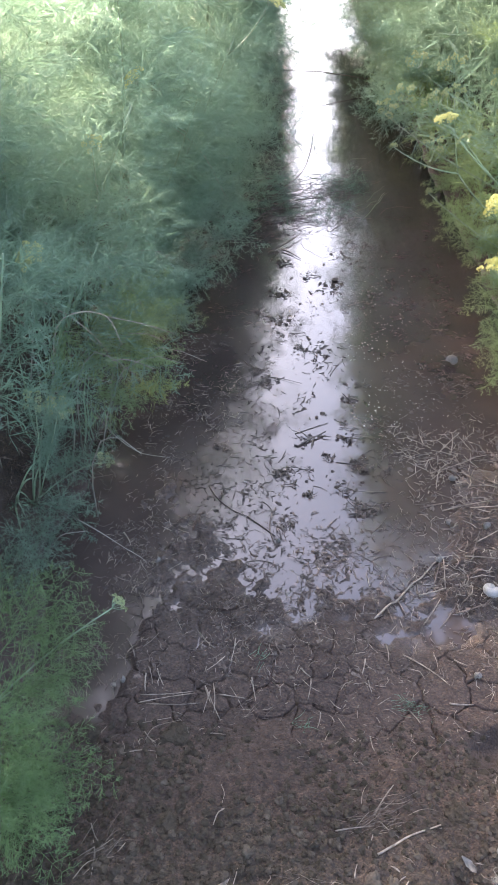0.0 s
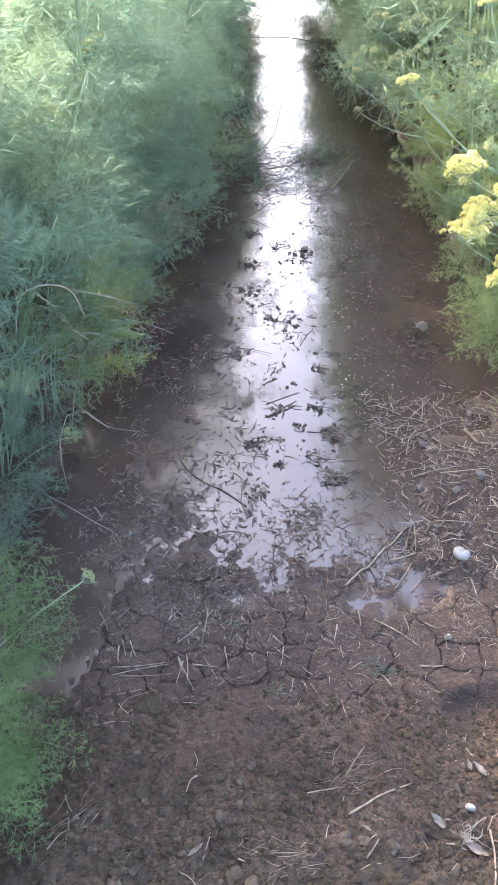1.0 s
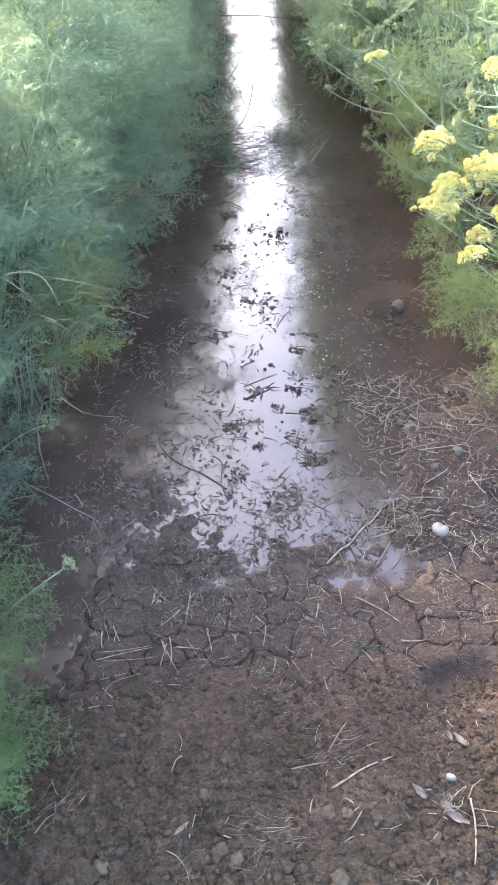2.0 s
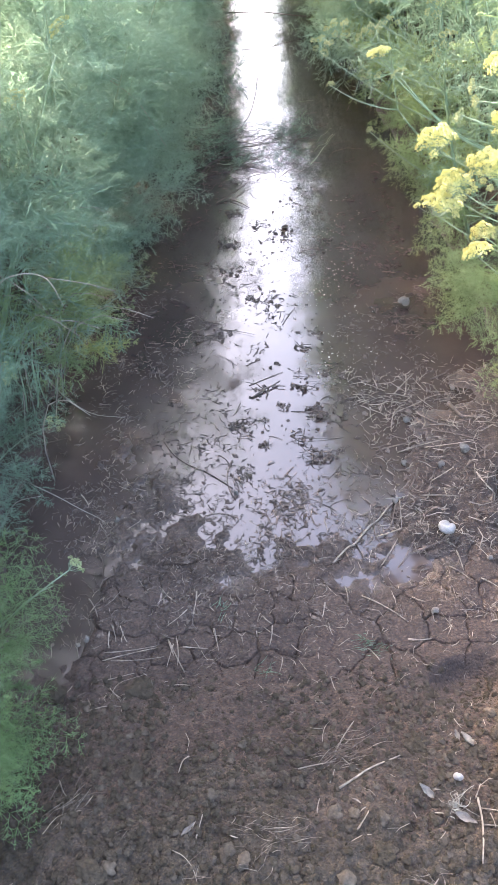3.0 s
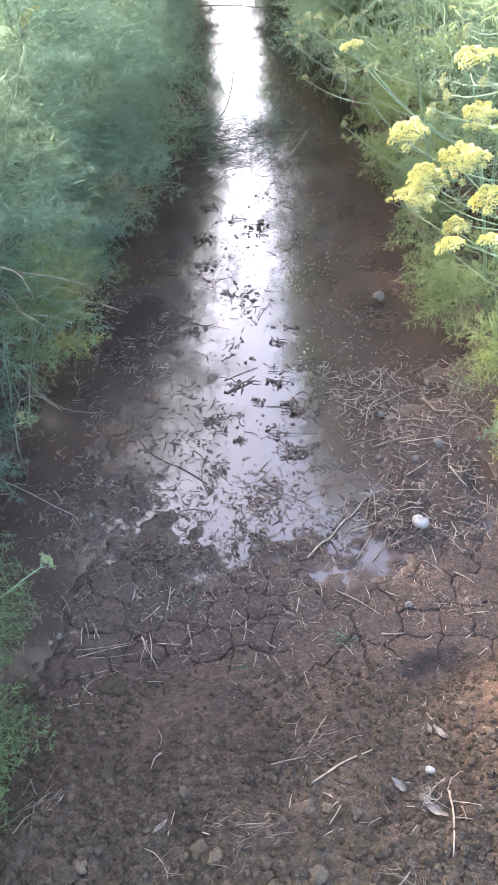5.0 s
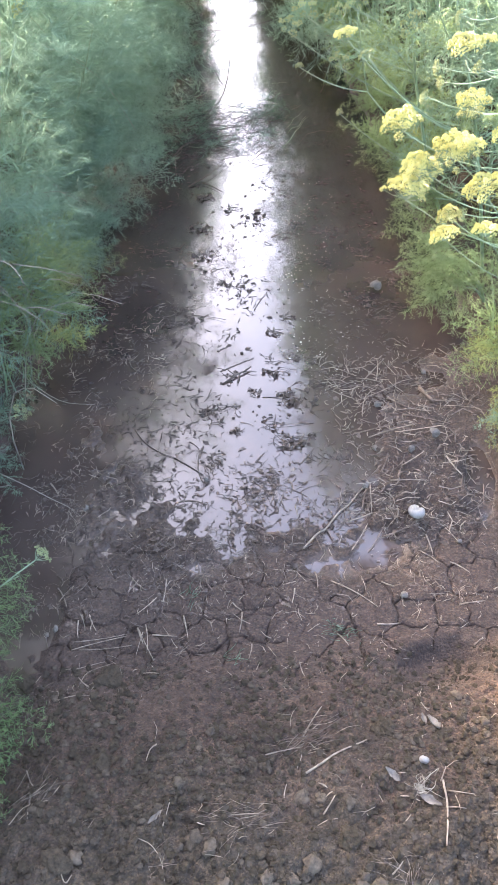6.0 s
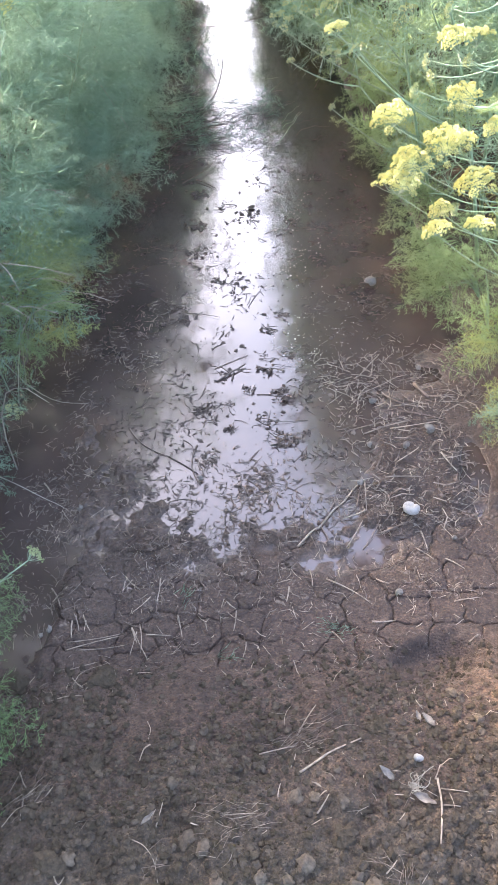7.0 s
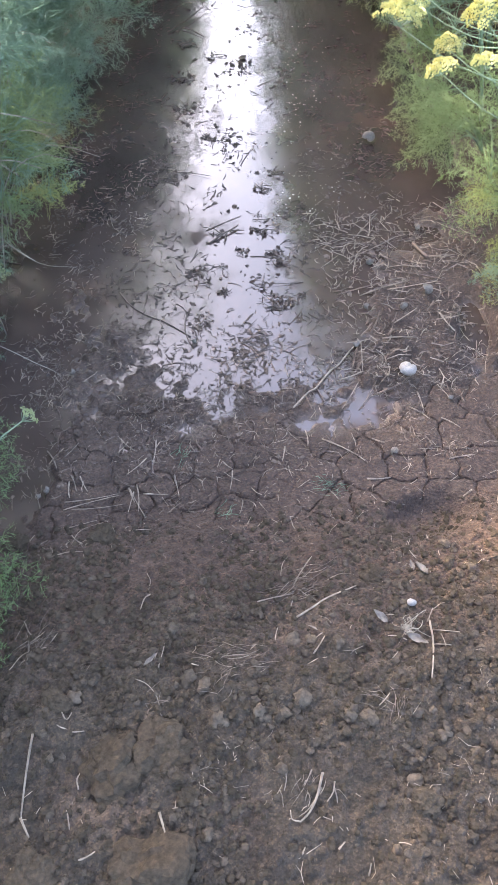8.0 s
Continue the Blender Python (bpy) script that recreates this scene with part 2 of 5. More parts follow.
def value_noise(x, y, size, seed):
    """Smooth noise from -1 to 1 with features of that size in metres."""
    x, y = np.asarray(x, float) / size, np.asarray(y, float) / size
    ix, iy = np.floor(x).astype(np.int64), np.floor(y).astype(np.int64)
    fx, fy = x - ix, y - iy
    fx, fy = fx * fx * (3 - 2 * fx), fy * fy * (3 - 2 * fy)
    a = lattice(ix, iy, seed) * (1 - fx) + lattice(ix + 1, iy, seed) * fx
    b = lattice(ix, iy + 1, seed) * (1 - fx) + lattice(ix + 1, iy + 1, seed) * fx
    return (a * (1 - fy) + b * fy) * 2 - 1


def step(a, b, v):
    t = np.clip((np.asarray(v, float) - a) / (b - a), 0, 1)
    return t * t * (3 - 2 * t)


def cell_gap(x, y, size, seed):
    """Distance between the nearest and second nearest of scattered seeds: small along cracks."""
    x, y = np.asarray(x, float) / size, np.asarray(y, float) / size
    ix, iy = np.floor(x).astype(np.int64), np.floor(y).astype(np.int64)
    f1, f2 = np.full(x.shape, 9.0), np.full(x.shape, 9.0)
    for dx in (-1, 0, 1):
        for dy in (-1, 0, 1):
            px = ix + dx + 0.1 + 0.8 * lattice(ix + dx, iy + dy, seed)
            py = iy + dy + 0.1 + 0.8 * lattice(ix + dx, iy + dy, seed + 7)
            d = np.hypot(px - x, py - y)
            f2 = np.where(d < f1, f1, np.minimum(f2, d))
            f1 = np.minimum(f1, d)
    return (f2 - f1) * size


def cell_near(x, y, size, seed):
    """Distance to the nearest of scattered seeds."""
    x, y = np.asarray(x, float) / size, np.asarray(y, float) / size
    ix, iy = np.floor(x).astype(np.int64), np.floor(y).astype(np.int64)
    f1 = np.full(x.shape, 9.0)
    for dx in (-1, 0, 1):
        for dy in (-1, 0, 1):
            px = ix + dx + 0.1 + 0.8 * lattice(ix + dx, iy + dy, seed)
            py = iy + dy + 0.1 + 0.8 * lattice(ix + dx, iy + dy, seed + 7)
            f1 = np.minimum(f1, np.hypot(px - x, py - y) * (0.8 + 0.7 * lattice(ix + dx, iy + dy, seed + 3)))
    return f1 * size


def ground_height(x, y):
    """Ditch bed, cracked shore, near bank and the two overgrown side banks; the water stands at 0."""
    x, y = np.asarray(x, float), np.asarray(y, float)
    u, v = 0.77 * x - 0.64 * y, 0.64 * x + 0.77 * y
    close = (1 - step(1.1, 2.2, np.abs(x - 0.25))) * (1 - step(4, 9, np.abs(y - 1))) * step(-0.9, -0.1, y)
    wob = close * (value_noise(x, y, 0.35, 1) * 0.06 + value_noise(x, y, 0.12, 2) * 0.025)
    # bed under the water: deepest along a line right of the middle, silted on the left
    bed = -0.022 - 0.03 * step(0.0, 0.35, x) + 0.03 * step(0.45, 0.9, x)
    bed = bed + close * (0.009 * value_noise(x, y, 0.2, 3) + 0.009 * value_noise(x, y, 0.06, 4))
    silt = step(-0.30, -0.17, x + wob) * (1 - step(-0.36, 0.16, x + wob * 1.6 + 0.05 * value_noise(u, v, 0.04, 65))) * (1 - step(2.1, 3.2, y)) * (1 - 0.22 * step(1.5, 1.75, y))
    bed = bed + close * silt * (0.0205 + 0.006 * value_noise(u, v, 0.05, 35) + 0.006 * value_noise(u, v, 0.024, 38) + 0.007 * value_noise(u, v, 0.012, 36))
    # debris shoal beside the open water
    ragged = wob * 1.8 + close * 0.06 * value_noise(u, v, 0.05, 64) + close * 0.04 * value_noise(u, v, 0.02, 66)
    shoal = step(0.22, 0.70, x + ragged) * (1 - step(1.7, 2.05, y + ragged))
    bed = bed + 0.05 * shoal * (1 - 0.4 * step(1.55, 1.75, y) * step(0.6, 0.75, x))
    # shore: flat mud in front of the water
    front = 0.92 + 0.30 * step(-0.27, -0.15, x) + 0.03 * step(0.0, 0.3, x) + 0.03 * step(0.48, 0.62, x) + wob * 0.7
    shore = 0.008 + 0.05 * np.clip(front - y, 0, 0.5) + close * (0.007 * value_noise(u, v, 0.05, 37) * step(0.9, 1.05, y) + 0.004 * value_noise(x, y, 0.09, 5))
    z = bed + (shore - bed) * step(-0.13, 0.09, front - y)
    edge = step(-0.16, -0.05, front - y) * (1 - step(0.05, 0.2, front - y))
    z = z + close * edge * (0.004 * value_noise(u, v, 0.045, 61) + 0.003 * value_noise(u, v, 0.019, 62))
    fringe = step(-0.30, -0.04, front - y) * (1 - step(0.0, 0.08, front - y)) * (0.25 + 0.75 * step(-0.12, 0.06, x))
    z = z + close * fringe * (0.012 + 0.016 * value_noise(u, v, 0.075, 67) + 0.013 * value_noise(u, v, 0.028, 68))
    # a shallow puddle before the shoal, and a reddish pool between it and the gravel bank
    z = z - (0.0185 + 0.007 * value_noise(u, v, 0.04, 75)) * np.exp(-(((x - 0.475) / 0.12) ** 2 + ((y - 1.16 - 0.25 * (x - 0.48)) / 0.065) ** 2) ** 2)
    z = z - 0.045 * np.exp(-(((x - 0.815 - 0.15 * (y - 1.36)) / 0.04) ** 2 + ((y - 1.36) / 0.13) ** 2) ** 2)
    bar = (1 - step(-0.13, 0.0, x + wob)) * step(-0.22, -0.12, x) * step(1.12, 1.2, y) * (1 - step(1.42, 1.6, y))
    z = z + close * bar * (0.0072 + 0.005 * value_noise(u, v, 0.03, 74))
    skin = (1 - step(-0.22, -0.13, x + wob)) * step(0.84, 0.96, y) * (1 - step(1.12, 1.24, y))
    z = z + close * skin * (0.0065 + 0.006 * value_noise(u, v, 0.06, 69) + 0.004 * value_noise(u, v, 0.02, 70))
    # near bank, rising towards the walker
    rise = np.clip(0.93 - 0.05 * (1 - step(-0.3, -0.1, x)) + wob * 0.7 - y, 0, None)
    z = z + 0.30 * np.minimum(rise, 0.45) + 0.06 * np.clip(rise - 0.45, 0, 1.2)
    # side banks
    left = -0.40 + 0.03 * (y - 1) + 0.12 * np.clip(y - 3, 0, 4) + wob * 0.8 - x
    right = x - (0.86 + wob * 0.7 - 0.05 * step(2.0, 2.6, y) - 0.05 * np.clip(y - 3.2, 0, 4))
    z = z + 0.5 * step(0, 0.9, left) + 0.04 * step(0.0, 0.1, left) + 0.5 * step(0, 0.9, right) + 0.006 * step(0.0, 0.12, right)
    # cracks between mud plates
    wx = x + value_noise(x, y, 0.06, 8) * 0.02 + value_noise(x, y, 0.022, 18) * 0.007
    wy = y + value_noise(x, y, 0.06, 9) * 0.02 + value_noise(x, y, 0.022, 19) * 0.007
    dent = np.exp(-(((x - 0.585) / 0.088) ** 2 + ((y - 0.842 - 0.15 * (x - 0.57)) / 0.055) ** 2) ** 2)
    zone = (1 - dent) * step(0.82, 0.92, y + wob) * (1 - step(0.04, 0.12, y - front)) * step(-0.34, -0.2, x) * (1 - step(0.85, 0.95, x))
    gap = cell_gap(wx, wy, 0.085, 11)
    fine = cell_gap(wx, wy, 0.05, 31)
    open_ = 0.5 + 0.5 * value_noise(x, y, 0.16, 10)
    z = z - zone * 0.0105 * (1 - step(0.0002, 0.0019 + 0.0022 * open_, gap)) * (0.3 + 0.7 * step(0.25, 0.6, open_))
    z = z - zone * 0.004 * (1 - step(0.0003, 0.003, fine)) * step(0.5, 0.75, 0.5 + 0.5 * value_noise(x, y, 0.2, 33))
    z = z - zone * 0.0022 * (1 - step(0.003, 0.026, gap))
    # crumbly relief of the near bank
    crumb = (1 - step(0.82, 1.0, y + wob)) * (1 - 0.3 * step(0.58, 0.74, y + wob))
    near = close * (1 - 0.75 * dent)
    z = z + near * (0.22 + 0.78 * crumb) * (0.005 * value_noise(x, y, 0.03, 12) + 0.008 * value_noise(x, y, 0.07, 13) + 0.005 * value_noise(x, y, 0.012, 14))
    # half-buried crumbs of two sizes
    for size, high, seed in ((0.022, 0.0026, 21), (0.010, 0.0016, 23)):
        d = cell_near(x + value_noise(x, y, 0.02, seed) * 0.003, y, size, seed)
        pick = step(0.35, 0.6, 0.5 + 0.5 * value_noise(x, y, 0.045, seed + 1)) * (0.05 + 0.95 * crumb)
        z = z + near * pick * high * np.sqrt(np.clip(1 - (d / (0.46 * size)) ** 2, 0, 1))
    z = z + 0.05 * value_noise(x, y, 2.5, 15) * step(1.5, 4, np.abs(x) + np.abs(y - 1) * 0.2)
    # a hoof-sized hollow on the near bank
    z = z - 0.045 * dent
    return z


# ---- terrain end ----


def grown(start, first, factor, stop):
    out, s, v = [], first, start
    while v < stop:
        v += s
        s *= factor
        out.append(v)
    return out


GRID = {}


def build_ground():
    xs = list(np.arange(-0.42, 0.92, 0.0021))
    xs = [-v for v in grown(0.42, 0.005, 1.12, 600)][::-1] + xs + grown(0.92, 0.005, 1.12, 600)
    ys = list(np.arange(0.05, 0.82, 0.0026)) + list(np.arange(0.82, 1.3, 0.002)) + list(np.arange(1.3, 1.56, 0.0028))
    ys = [-v for v in grown(-0.05, 0.005, 1.15, 600)][::-1] + ys + grown(1.56, 0.005, 1.025, 5)
    ys = ys + grown(ys[-1], 0.08, 1.14, 900)
    gx, gy = np.meshgrid(np.array(xs), np.array(ys))
    gz = ground_height(gx, gy)
    GRID.update(x=np.array(xs), y=np.array(ys), z=gz)
    nx, ny = len(xs), len(ys)
    co = np.stack([gx, gy, gz], -1).reshape(-1, 3)
    i = np.arange(nx * ny).reshape(ny, nx)
    quads = np.stack([i[:-1, :-1], i[:-1, 1:], i[1:, 1:], i[1:, :-1]], -1).reshape(-1, 4)
    me = bpy.data.meshes.new("ground")
    me.vertices.add(len(co))
    me.vertices.foreach_set("co", co.ravel())
    me.loops.add(quads.size)
    me.loops.foreach_set("vertex_index", quads.ravel().astype(np.int32))
    me.polygons.add(len(quads))
    me.polygons.foreach_set("loop_start", np.arange(0, quads.size, 4, dtype=np.int32))
    me.polygons.foreach_set("use_smooth", np.ones(len(quads), bool))
    me.update(calc_edges=True)
    me.materials.append(SOIL)
    tagged(new("ground", me), "brown loam ditch with cracked mud shore and crumbly bank", "ground", kind="structure")


build_ground()


def ground_z(x, y):
    """Height of the built ground sheet at a place."""
    i = int(np.clip(np.searchsorted(GRID["x"], x) - 1, 0, len(GRID["x"]) - 2))
    j = int(np.clip(np.searchsorted(GRID["y"], y) - 1, 0, len(GRID["y"]) - 2))
    u = (x - GRID["x"][i]) / (GRID["x"][i + 1] - GRID["x"][i])
    v = (y - GRID["y"][j]) / (GRID["y"][j + 1] - GRID["y"][j])
    z = GRID["z"]
    return float((z[j, i] * (1 - u) + z[j, i + 1] * u) * (1 - v) + (z[j + 1, i] * (1 - u) + z[j + 1, i + 1] * u) * v)


def build_water():
    xs, ys = list(np.linspace(-1.2, 1.6, 15)), [0.70 + 0.02 * k for k in range(40)] + list(np.linspace(1.5, 60, 60))
    verts = [(x, y, 0.0) for y in ys for x in xs]
    n = len(xs)
    faces = [(j * n + i, j * n + i + 1, (j + 1) * n + i + 1, (j + 1) * n + i) for j in range(len(ys) - 1) for i in range(n - 1)]
    tagged(new("water", mesh_of("water", verts, faces, WATER, True)), "shallow still muddy ditch water reflecting the sky", "water", kind="structure")


build_water()


# ---- fennel ----
def frond_mesh(name, seed, length, pairs, mat, width=0.0009, fluff=1.0):
    """A finely divided leaf: a bending rib, side ribs, and hundreds of thread-like tips."""
    r = random.Random(seed)
    verts, faces = [], []

    def blade(p, d, l, w):
        d = d.normalized()
        s = d.cross(Vector((r.uniform(-1, 1), r.uniform(-1, 1), r.uniform(-1, 1))))
        s = s.normalized() * w if s.length > 1e-5 else d.orthogonal() * w
        o = len(verts)
        bow = Vector((r.uniform(-0.1, 0.1) * l, r.uniform(-0.1, 0.1) * l, -0.08 * l))
        verts.extend((p - s, p + s, p + d * (l * 0.55) + s * 0.9 + bow * 0.2, p + d * l + bow))
        faces.append((o, o + 1, o + 2, o + 3))

    def near(d, spread):
        return (d + Vector((r.gauss(0, spread), r.gauss(0, spread), r.gauss(0, spread)))).normalized()

    def rib(p, d, l, n, droop, radius, sides):
        pts, dirs = [p], []
        for i in range(n):
            d = near(d + Vector((0, 0, -droop)), 0.05)
            dirs.append(d)
            pts.append(pts[-1] + d * (l / n))
        v, f = tube(pts, [radius * (1 - 0.7 * i / n) for i in range(n + 1)], sides, False)
        o = len(verts)
        verts.extend(v)
        faces.extend(tuple(i + o for i in q) for q in f)
        return pts, dirs

    main, dirs = rib(Vector((0, 0, 0)), Vector((0.85, 0, 0.5)), length, pairs + 1, 0.10, 0.0014, 4)
    for i in range(1, pairs + 2):
        t = i / (pairs + 1)
        for side in (-1, 1):
            grow = length * (0.62 - 0.48 * t) * r.uniform(0.8, 1.15) * fluff
            out = dirs[i - 1].cross(Vector((0, 0, 1))).normalized() * side
            pd = (dirs[i - 1] * 0.55 + out * 0.9 + Vector((0, 0, r.uniform(-0.4, 0.6)))).normalized()
            sub, sdirs = rib(main[i], pd, grow, 4, 0.05, width, 3)
            for j in range(1, 5):
                pl = grow * (0.55 - 0.28 * j / 4) * r.uniform(0.8, 1.2)
                for s2 in range(3):
                    w = near(sdirs[j - 1] * 0.7, 0.75)
                    blade(sub[j], w, pl, width * 0.75)
                    for k in range(4):
                        blade(sub[j] + w * pl * (0.2 + 0.2 * k), near(w, 0.6), pl * r.uniform(0.35, 0.7), width * 0.6)
    return mesh_of(name, verts, faces, mat)


FRONDS = [frond_mesh("frond", 20 + i, 0.30 + 0.04 * i, 7, LEAF) for i in range(4)]
FRONDS_FAR = [frond_mesh("frond", 40 + i, 0.34 + 0.05 * i, 6, LEAF, 0.0011, 1.1) for i in range(3)]
# the same fronds in the leaf colour with sunlight painted in
FRONDS_GREEN = [frond_mesh("frond", 20 + i, 0.30 + 0.04 * i, 7, LEAF_GREEN) for i in range(4)]
FRONDS_YOUNG = [frond_mesh("frond", 24 + i, 0.27 + 0.03 * i, 7, LEAF_YOUNG) for i in range(3)]
FRONDS_YELLOW = [frond_mesh("frond", 60 + i, 0.27, 6, LEAF_YELLOW) for i in range(2)]


def head_mesh(seed, mat, florets, size):
    """One small round flower head of many florets."""
    r = random.Random(seed)
    pieces = []
    for k in range(florets):
        u = 2.39996 * k
        q = size * math.sqrt((k + 0.5) / florets)
        c = Vector((q * math.cos(u), q * math.sin(u), size * 0.7 * (1 - (q / size) ** 2) + r.uniform(-0.3, 0.3) * size))
        s = size * r.uniform(0.20, 0.33)
        o = [c + Vector(w) * s for w in ((1, 0, 0), (-0.5, 0.87, 0), (-0.5, -0.87, 0), (0, 0, 1.1), (0, 0, -1.3))]
        pieces.append((o, [(0, 1, 3), (1, 2, 3), (2, 0, 3), (1, 0, 4), (2, 1, 4), (0, 2, 4)]))
    return mesh_of("flower_head", *merged(pieces), mat)


HEADS = [head_mesh(90 + i, FLOWER, 20, 0.0105) for i in range(3)]
HEADS_BUD = [head_mesh(95 + i, BUD, 16, 0.0074) for i in range(2)]


def umbel_kind(seed, rays, span, heads):
    """Ray stalks of one flat-topped umbel that opens along +z, and the places of its flower heads."""
    r = random.Random(seed)
    stalks, tips = [], []
    for i in range(rays):
        a = 2.39996 * i
        rad = span * 0.5 * math.sqrt((i + 0.6) / rays) * r.uniform(0.85, 1.1)
        tip = Vector((rad * math.cos(a), rad * math.sin(a), span * (0.46 - 0.75 * (rad / span) ** 2) + r.uniform(-0.05, 0.05) * span))
        mid = tip * 0.5 + Vector((tip.x, tip.y, -0.3 * tip.z)) * 0.12
        stalks.append(tube([(0, 0, 0), mid, tip], [0.0009, 0.0007, 0.0006], 3, False))
        tips.append((tip, r.choice(heads), r.uniform(0.75, 1.15), r.uniform(0, 6)))
    return mesh_of("umbel", *merged(stalks), STEM), tips


UMBELS = [umbel_kind(80, 26, 0.10, HEADS), umbel_kind(81, 19, 0.078, HEADS), umbel_kind(82, 11, 0.055, HEADS)]
UMBELS_BUD = [umbel_kind(84, 7, 0.05, HEADS_BUD), umbel_kind(85, 7, 0.03, HEADS_BUD)]


def aim(p, d, turn=0.0, scale=1.0, axis="X"):
    """A pose at p whose axis points along d."""
    q = Vector(d).to_track_quat(axis, "Z" if axis == "X" else "Y")
    return Matrix.Translation(p) @ q.to_matrix().to_4x4() @ Matrix.Rotation(turn, 4, axis) @ Matrix.Diagonal((scale, scale, scale, 1))


def add_umbel(root, p, d, kind, scale=1.0, turn=0.0):
    stalks, tips = kind
    u = part("umbel", stalks, root, "", aim(p, d, turn, scale, "Z"))
    for tip, head, size, spin in tips:
        part("flower_head", head, u, "", aim(tip, tip.normalized() + Vector((0, 0, 1)), spin, size, "Z"))
    return u


def add_branch(root, a, b, sag, r0, r1, name="branch", mat=None):
    pts = bent(a, b, sag, 6)
    v, f = tube(pts, [r0 + (r1 - r0) * i / 6 for i in range(7)], 5)
    part(name, mesh_of(name, v, f, mat or STEM, True), root)
    return pts


def fennel(base, top, seed, fronds=24, umbels=2, meshes=None, spread=1.0, label="", bow=0.0, yellow=0, low=0.05, size=1.0):
    """A fennel plant: one main stem from base to top with leaves round it and umbels on side branches."""
    r = random.Random(seed)
    root = new("fennel_plant")
    bz = ground_z(base[0], base[1])
    root.location = (base[0], base[1], bz - 0.01)
    tagged(root, label or "green feathery fennel plant growing on the ditch bank", "plant", "fennel along the ditch")
    end = Vector(top) - Vector(root.location)
    h = end.length
    pts = bent((0, 0, 0), end, (r.uniform(-0.05, 0.05) * h - bow * end.x, r.uniform(-0.04, 0.04) * h, 0.02), 9)
    v, f = tube(pts, [0.0065 - 0.0045 * i / 9 for i in range(10)], 7)
    part("stem", mesh_of("stem", v, f, STEM, True), root)
    meshes = meshes or FRONDS
    for i in range(fronds):
        t = low + (0.97 - low) * (i + r.random()) / fronds
        k = min(int(t * 9), 8)
        p = pts[k].lerp(pts[k + 1], t * 9 - k)
        a = 2.4 * i + r.uniform(-0.5, 0.5)
        d = Vector((math.cos(a), math.sin(a), r.uniform(-0.25, 0.35)))
        src = FRONDS_YELLOW if i < yellow else meshes
        part("frond", r.choice(src), root, "", aim(p, d, r.uniform(-0.4, 0.4), spread * r.uniform(0.7, 1.15) * size * (1.1 - 0.45 * t)))
    for i in range(umbels):
        t = r.uniform(0.6, 0.98)
        k = min(int(t * 9), 8)
        p = pts[k].lerp(pts[k + 1], t * 9 - k)
        a = r.uniform(0, 6.28)
        q = p + Vector((math.cos(a) * 0.14, math.sin(a) * 0.14, r.uniform(0.1, 0.22)))
        b = add_branch(root, p, q, (0, 0, -0.02), 0.0025, 0.0014)
        add_umbel(root, q, b[-1] - b[-3], r.choice(UMBELS if r.random() < 0.45 else UMBELS_BUD), r.uniform(0.8, 1.1), a)
    return root, pts


def build_hedges():
    """Rows of fennel on both banks, thinning towards the open strip over the water."""
    r = random.Random(5)
    for i in range(34):
        y = 1.75 + 0.19 * i + r.uniform(-0.1, 0.1)
        x = -0.60 - r.uniform(0.0, 0.4) + 0.15 * (y - 1.5)
        x = min(x, -0.30 + 0.12 * max(0.0, min(y, 6.5) - 3.0) - r.uniform(0, 0.3))
        lean = r.uniform(0.0, 0.22)
        fennel((x, y), (x + lean, y + r.uniform(-0.2, 0.1), 0.3 + (r.uniform(0.85, 1.15) if y < 3.5 else r.uniform(1.5, 2.0))), 100 + i, 26, 1, FRONDS if y < 3 else FRONDS_FAR, 1.15, low=0.3 if y < 2.4 else 0.05)
    for i in range(30):
        y = 2.3 + 0.2 * i + r.uniform(-0.1, 0.1)
        x = 1.05 + r.uniform(0.0, 0.35) - 0.06 * max(0.0, min(y, 6.0) - 3.0)
        tall = 0.3 if 2.9 < y < 5.4 else 0.0
        thin = y < 3.4
        over = r.uniform(0.0, 0.2) + 0.5 * tall if y < 2.9 else x - r.uniform(0.70, 0.92)
        fennel((x, y), (x - over, y + r.uniform(-0.2, 0.1), 0.3 + tall + r.uniform(0.8, 1.3)), 200 + i, 13 if thin else 18, 1 if thin else 2, FRONDS if y < 3 else FRONDS_FAR, 1.1)
    # low plants added behind the left row to block sun from the bank foot
    for i in range(7):
        x, y = -0.92 - 0.06 * (i % 3), 1.55 + 0.16 * i
        fennel((x, y), (x + r.uniform(-0.08, 0.08), y, 0.45 + r.uniform(0.4, 0.6)), 350 + i, 22, 0, FRONDS_FAR, 1.1)
    for i in range(13):
        x, y = 1.22 + r.uniform(0.0, 0.3), 2.2 + 0.26 * i
        fennel((x, y), (x - r.uniform(0.0, 0.15), y, 0.4 + r.uniform(0.7, 1.05)), 370 + i, 20, 0, FRONDS_FAR, 1.15)
    # added plants, leafy only above the view, that keep sky out of the water
    for i in range(11):
        x, y = 1.02 + r.uniform(-0.04, 0.08), 2.85 + 0.17 * i
        fennel((x, y), (r.uniform(0.76, 0.86), y + r.uniform(-0.1, 0.1), 0.3 + r.uniform(1.25, 1.6)), 385 + i, 20, 0, FRONDS_FAR, 1.1, low=0.42)
    # second rows behind, which close the view to the fields
    for i in range(22):
        y = 2.0 + 0.32 * i + r.uniform(-0.1, 0.1)
        x = -1.35 - r.uniform(0, 0.7)
        fennel((x, y), (x + r.uniform(-0.1, 0.2), y, 0.5 + r.uniform(0.3, 0.65)), 300 + i, 22, 0, FRONDS_FAR, 1.35)
        x = 1.75 + r.uniform(0, 0.7)
        fennel((x, y), (x + r.uniform(-0.2, 0.1), y, 0.5 + r.uniform(0.8, 1.3)), 400 + i, 22, 0, FRONDS_FAR, 1.35)


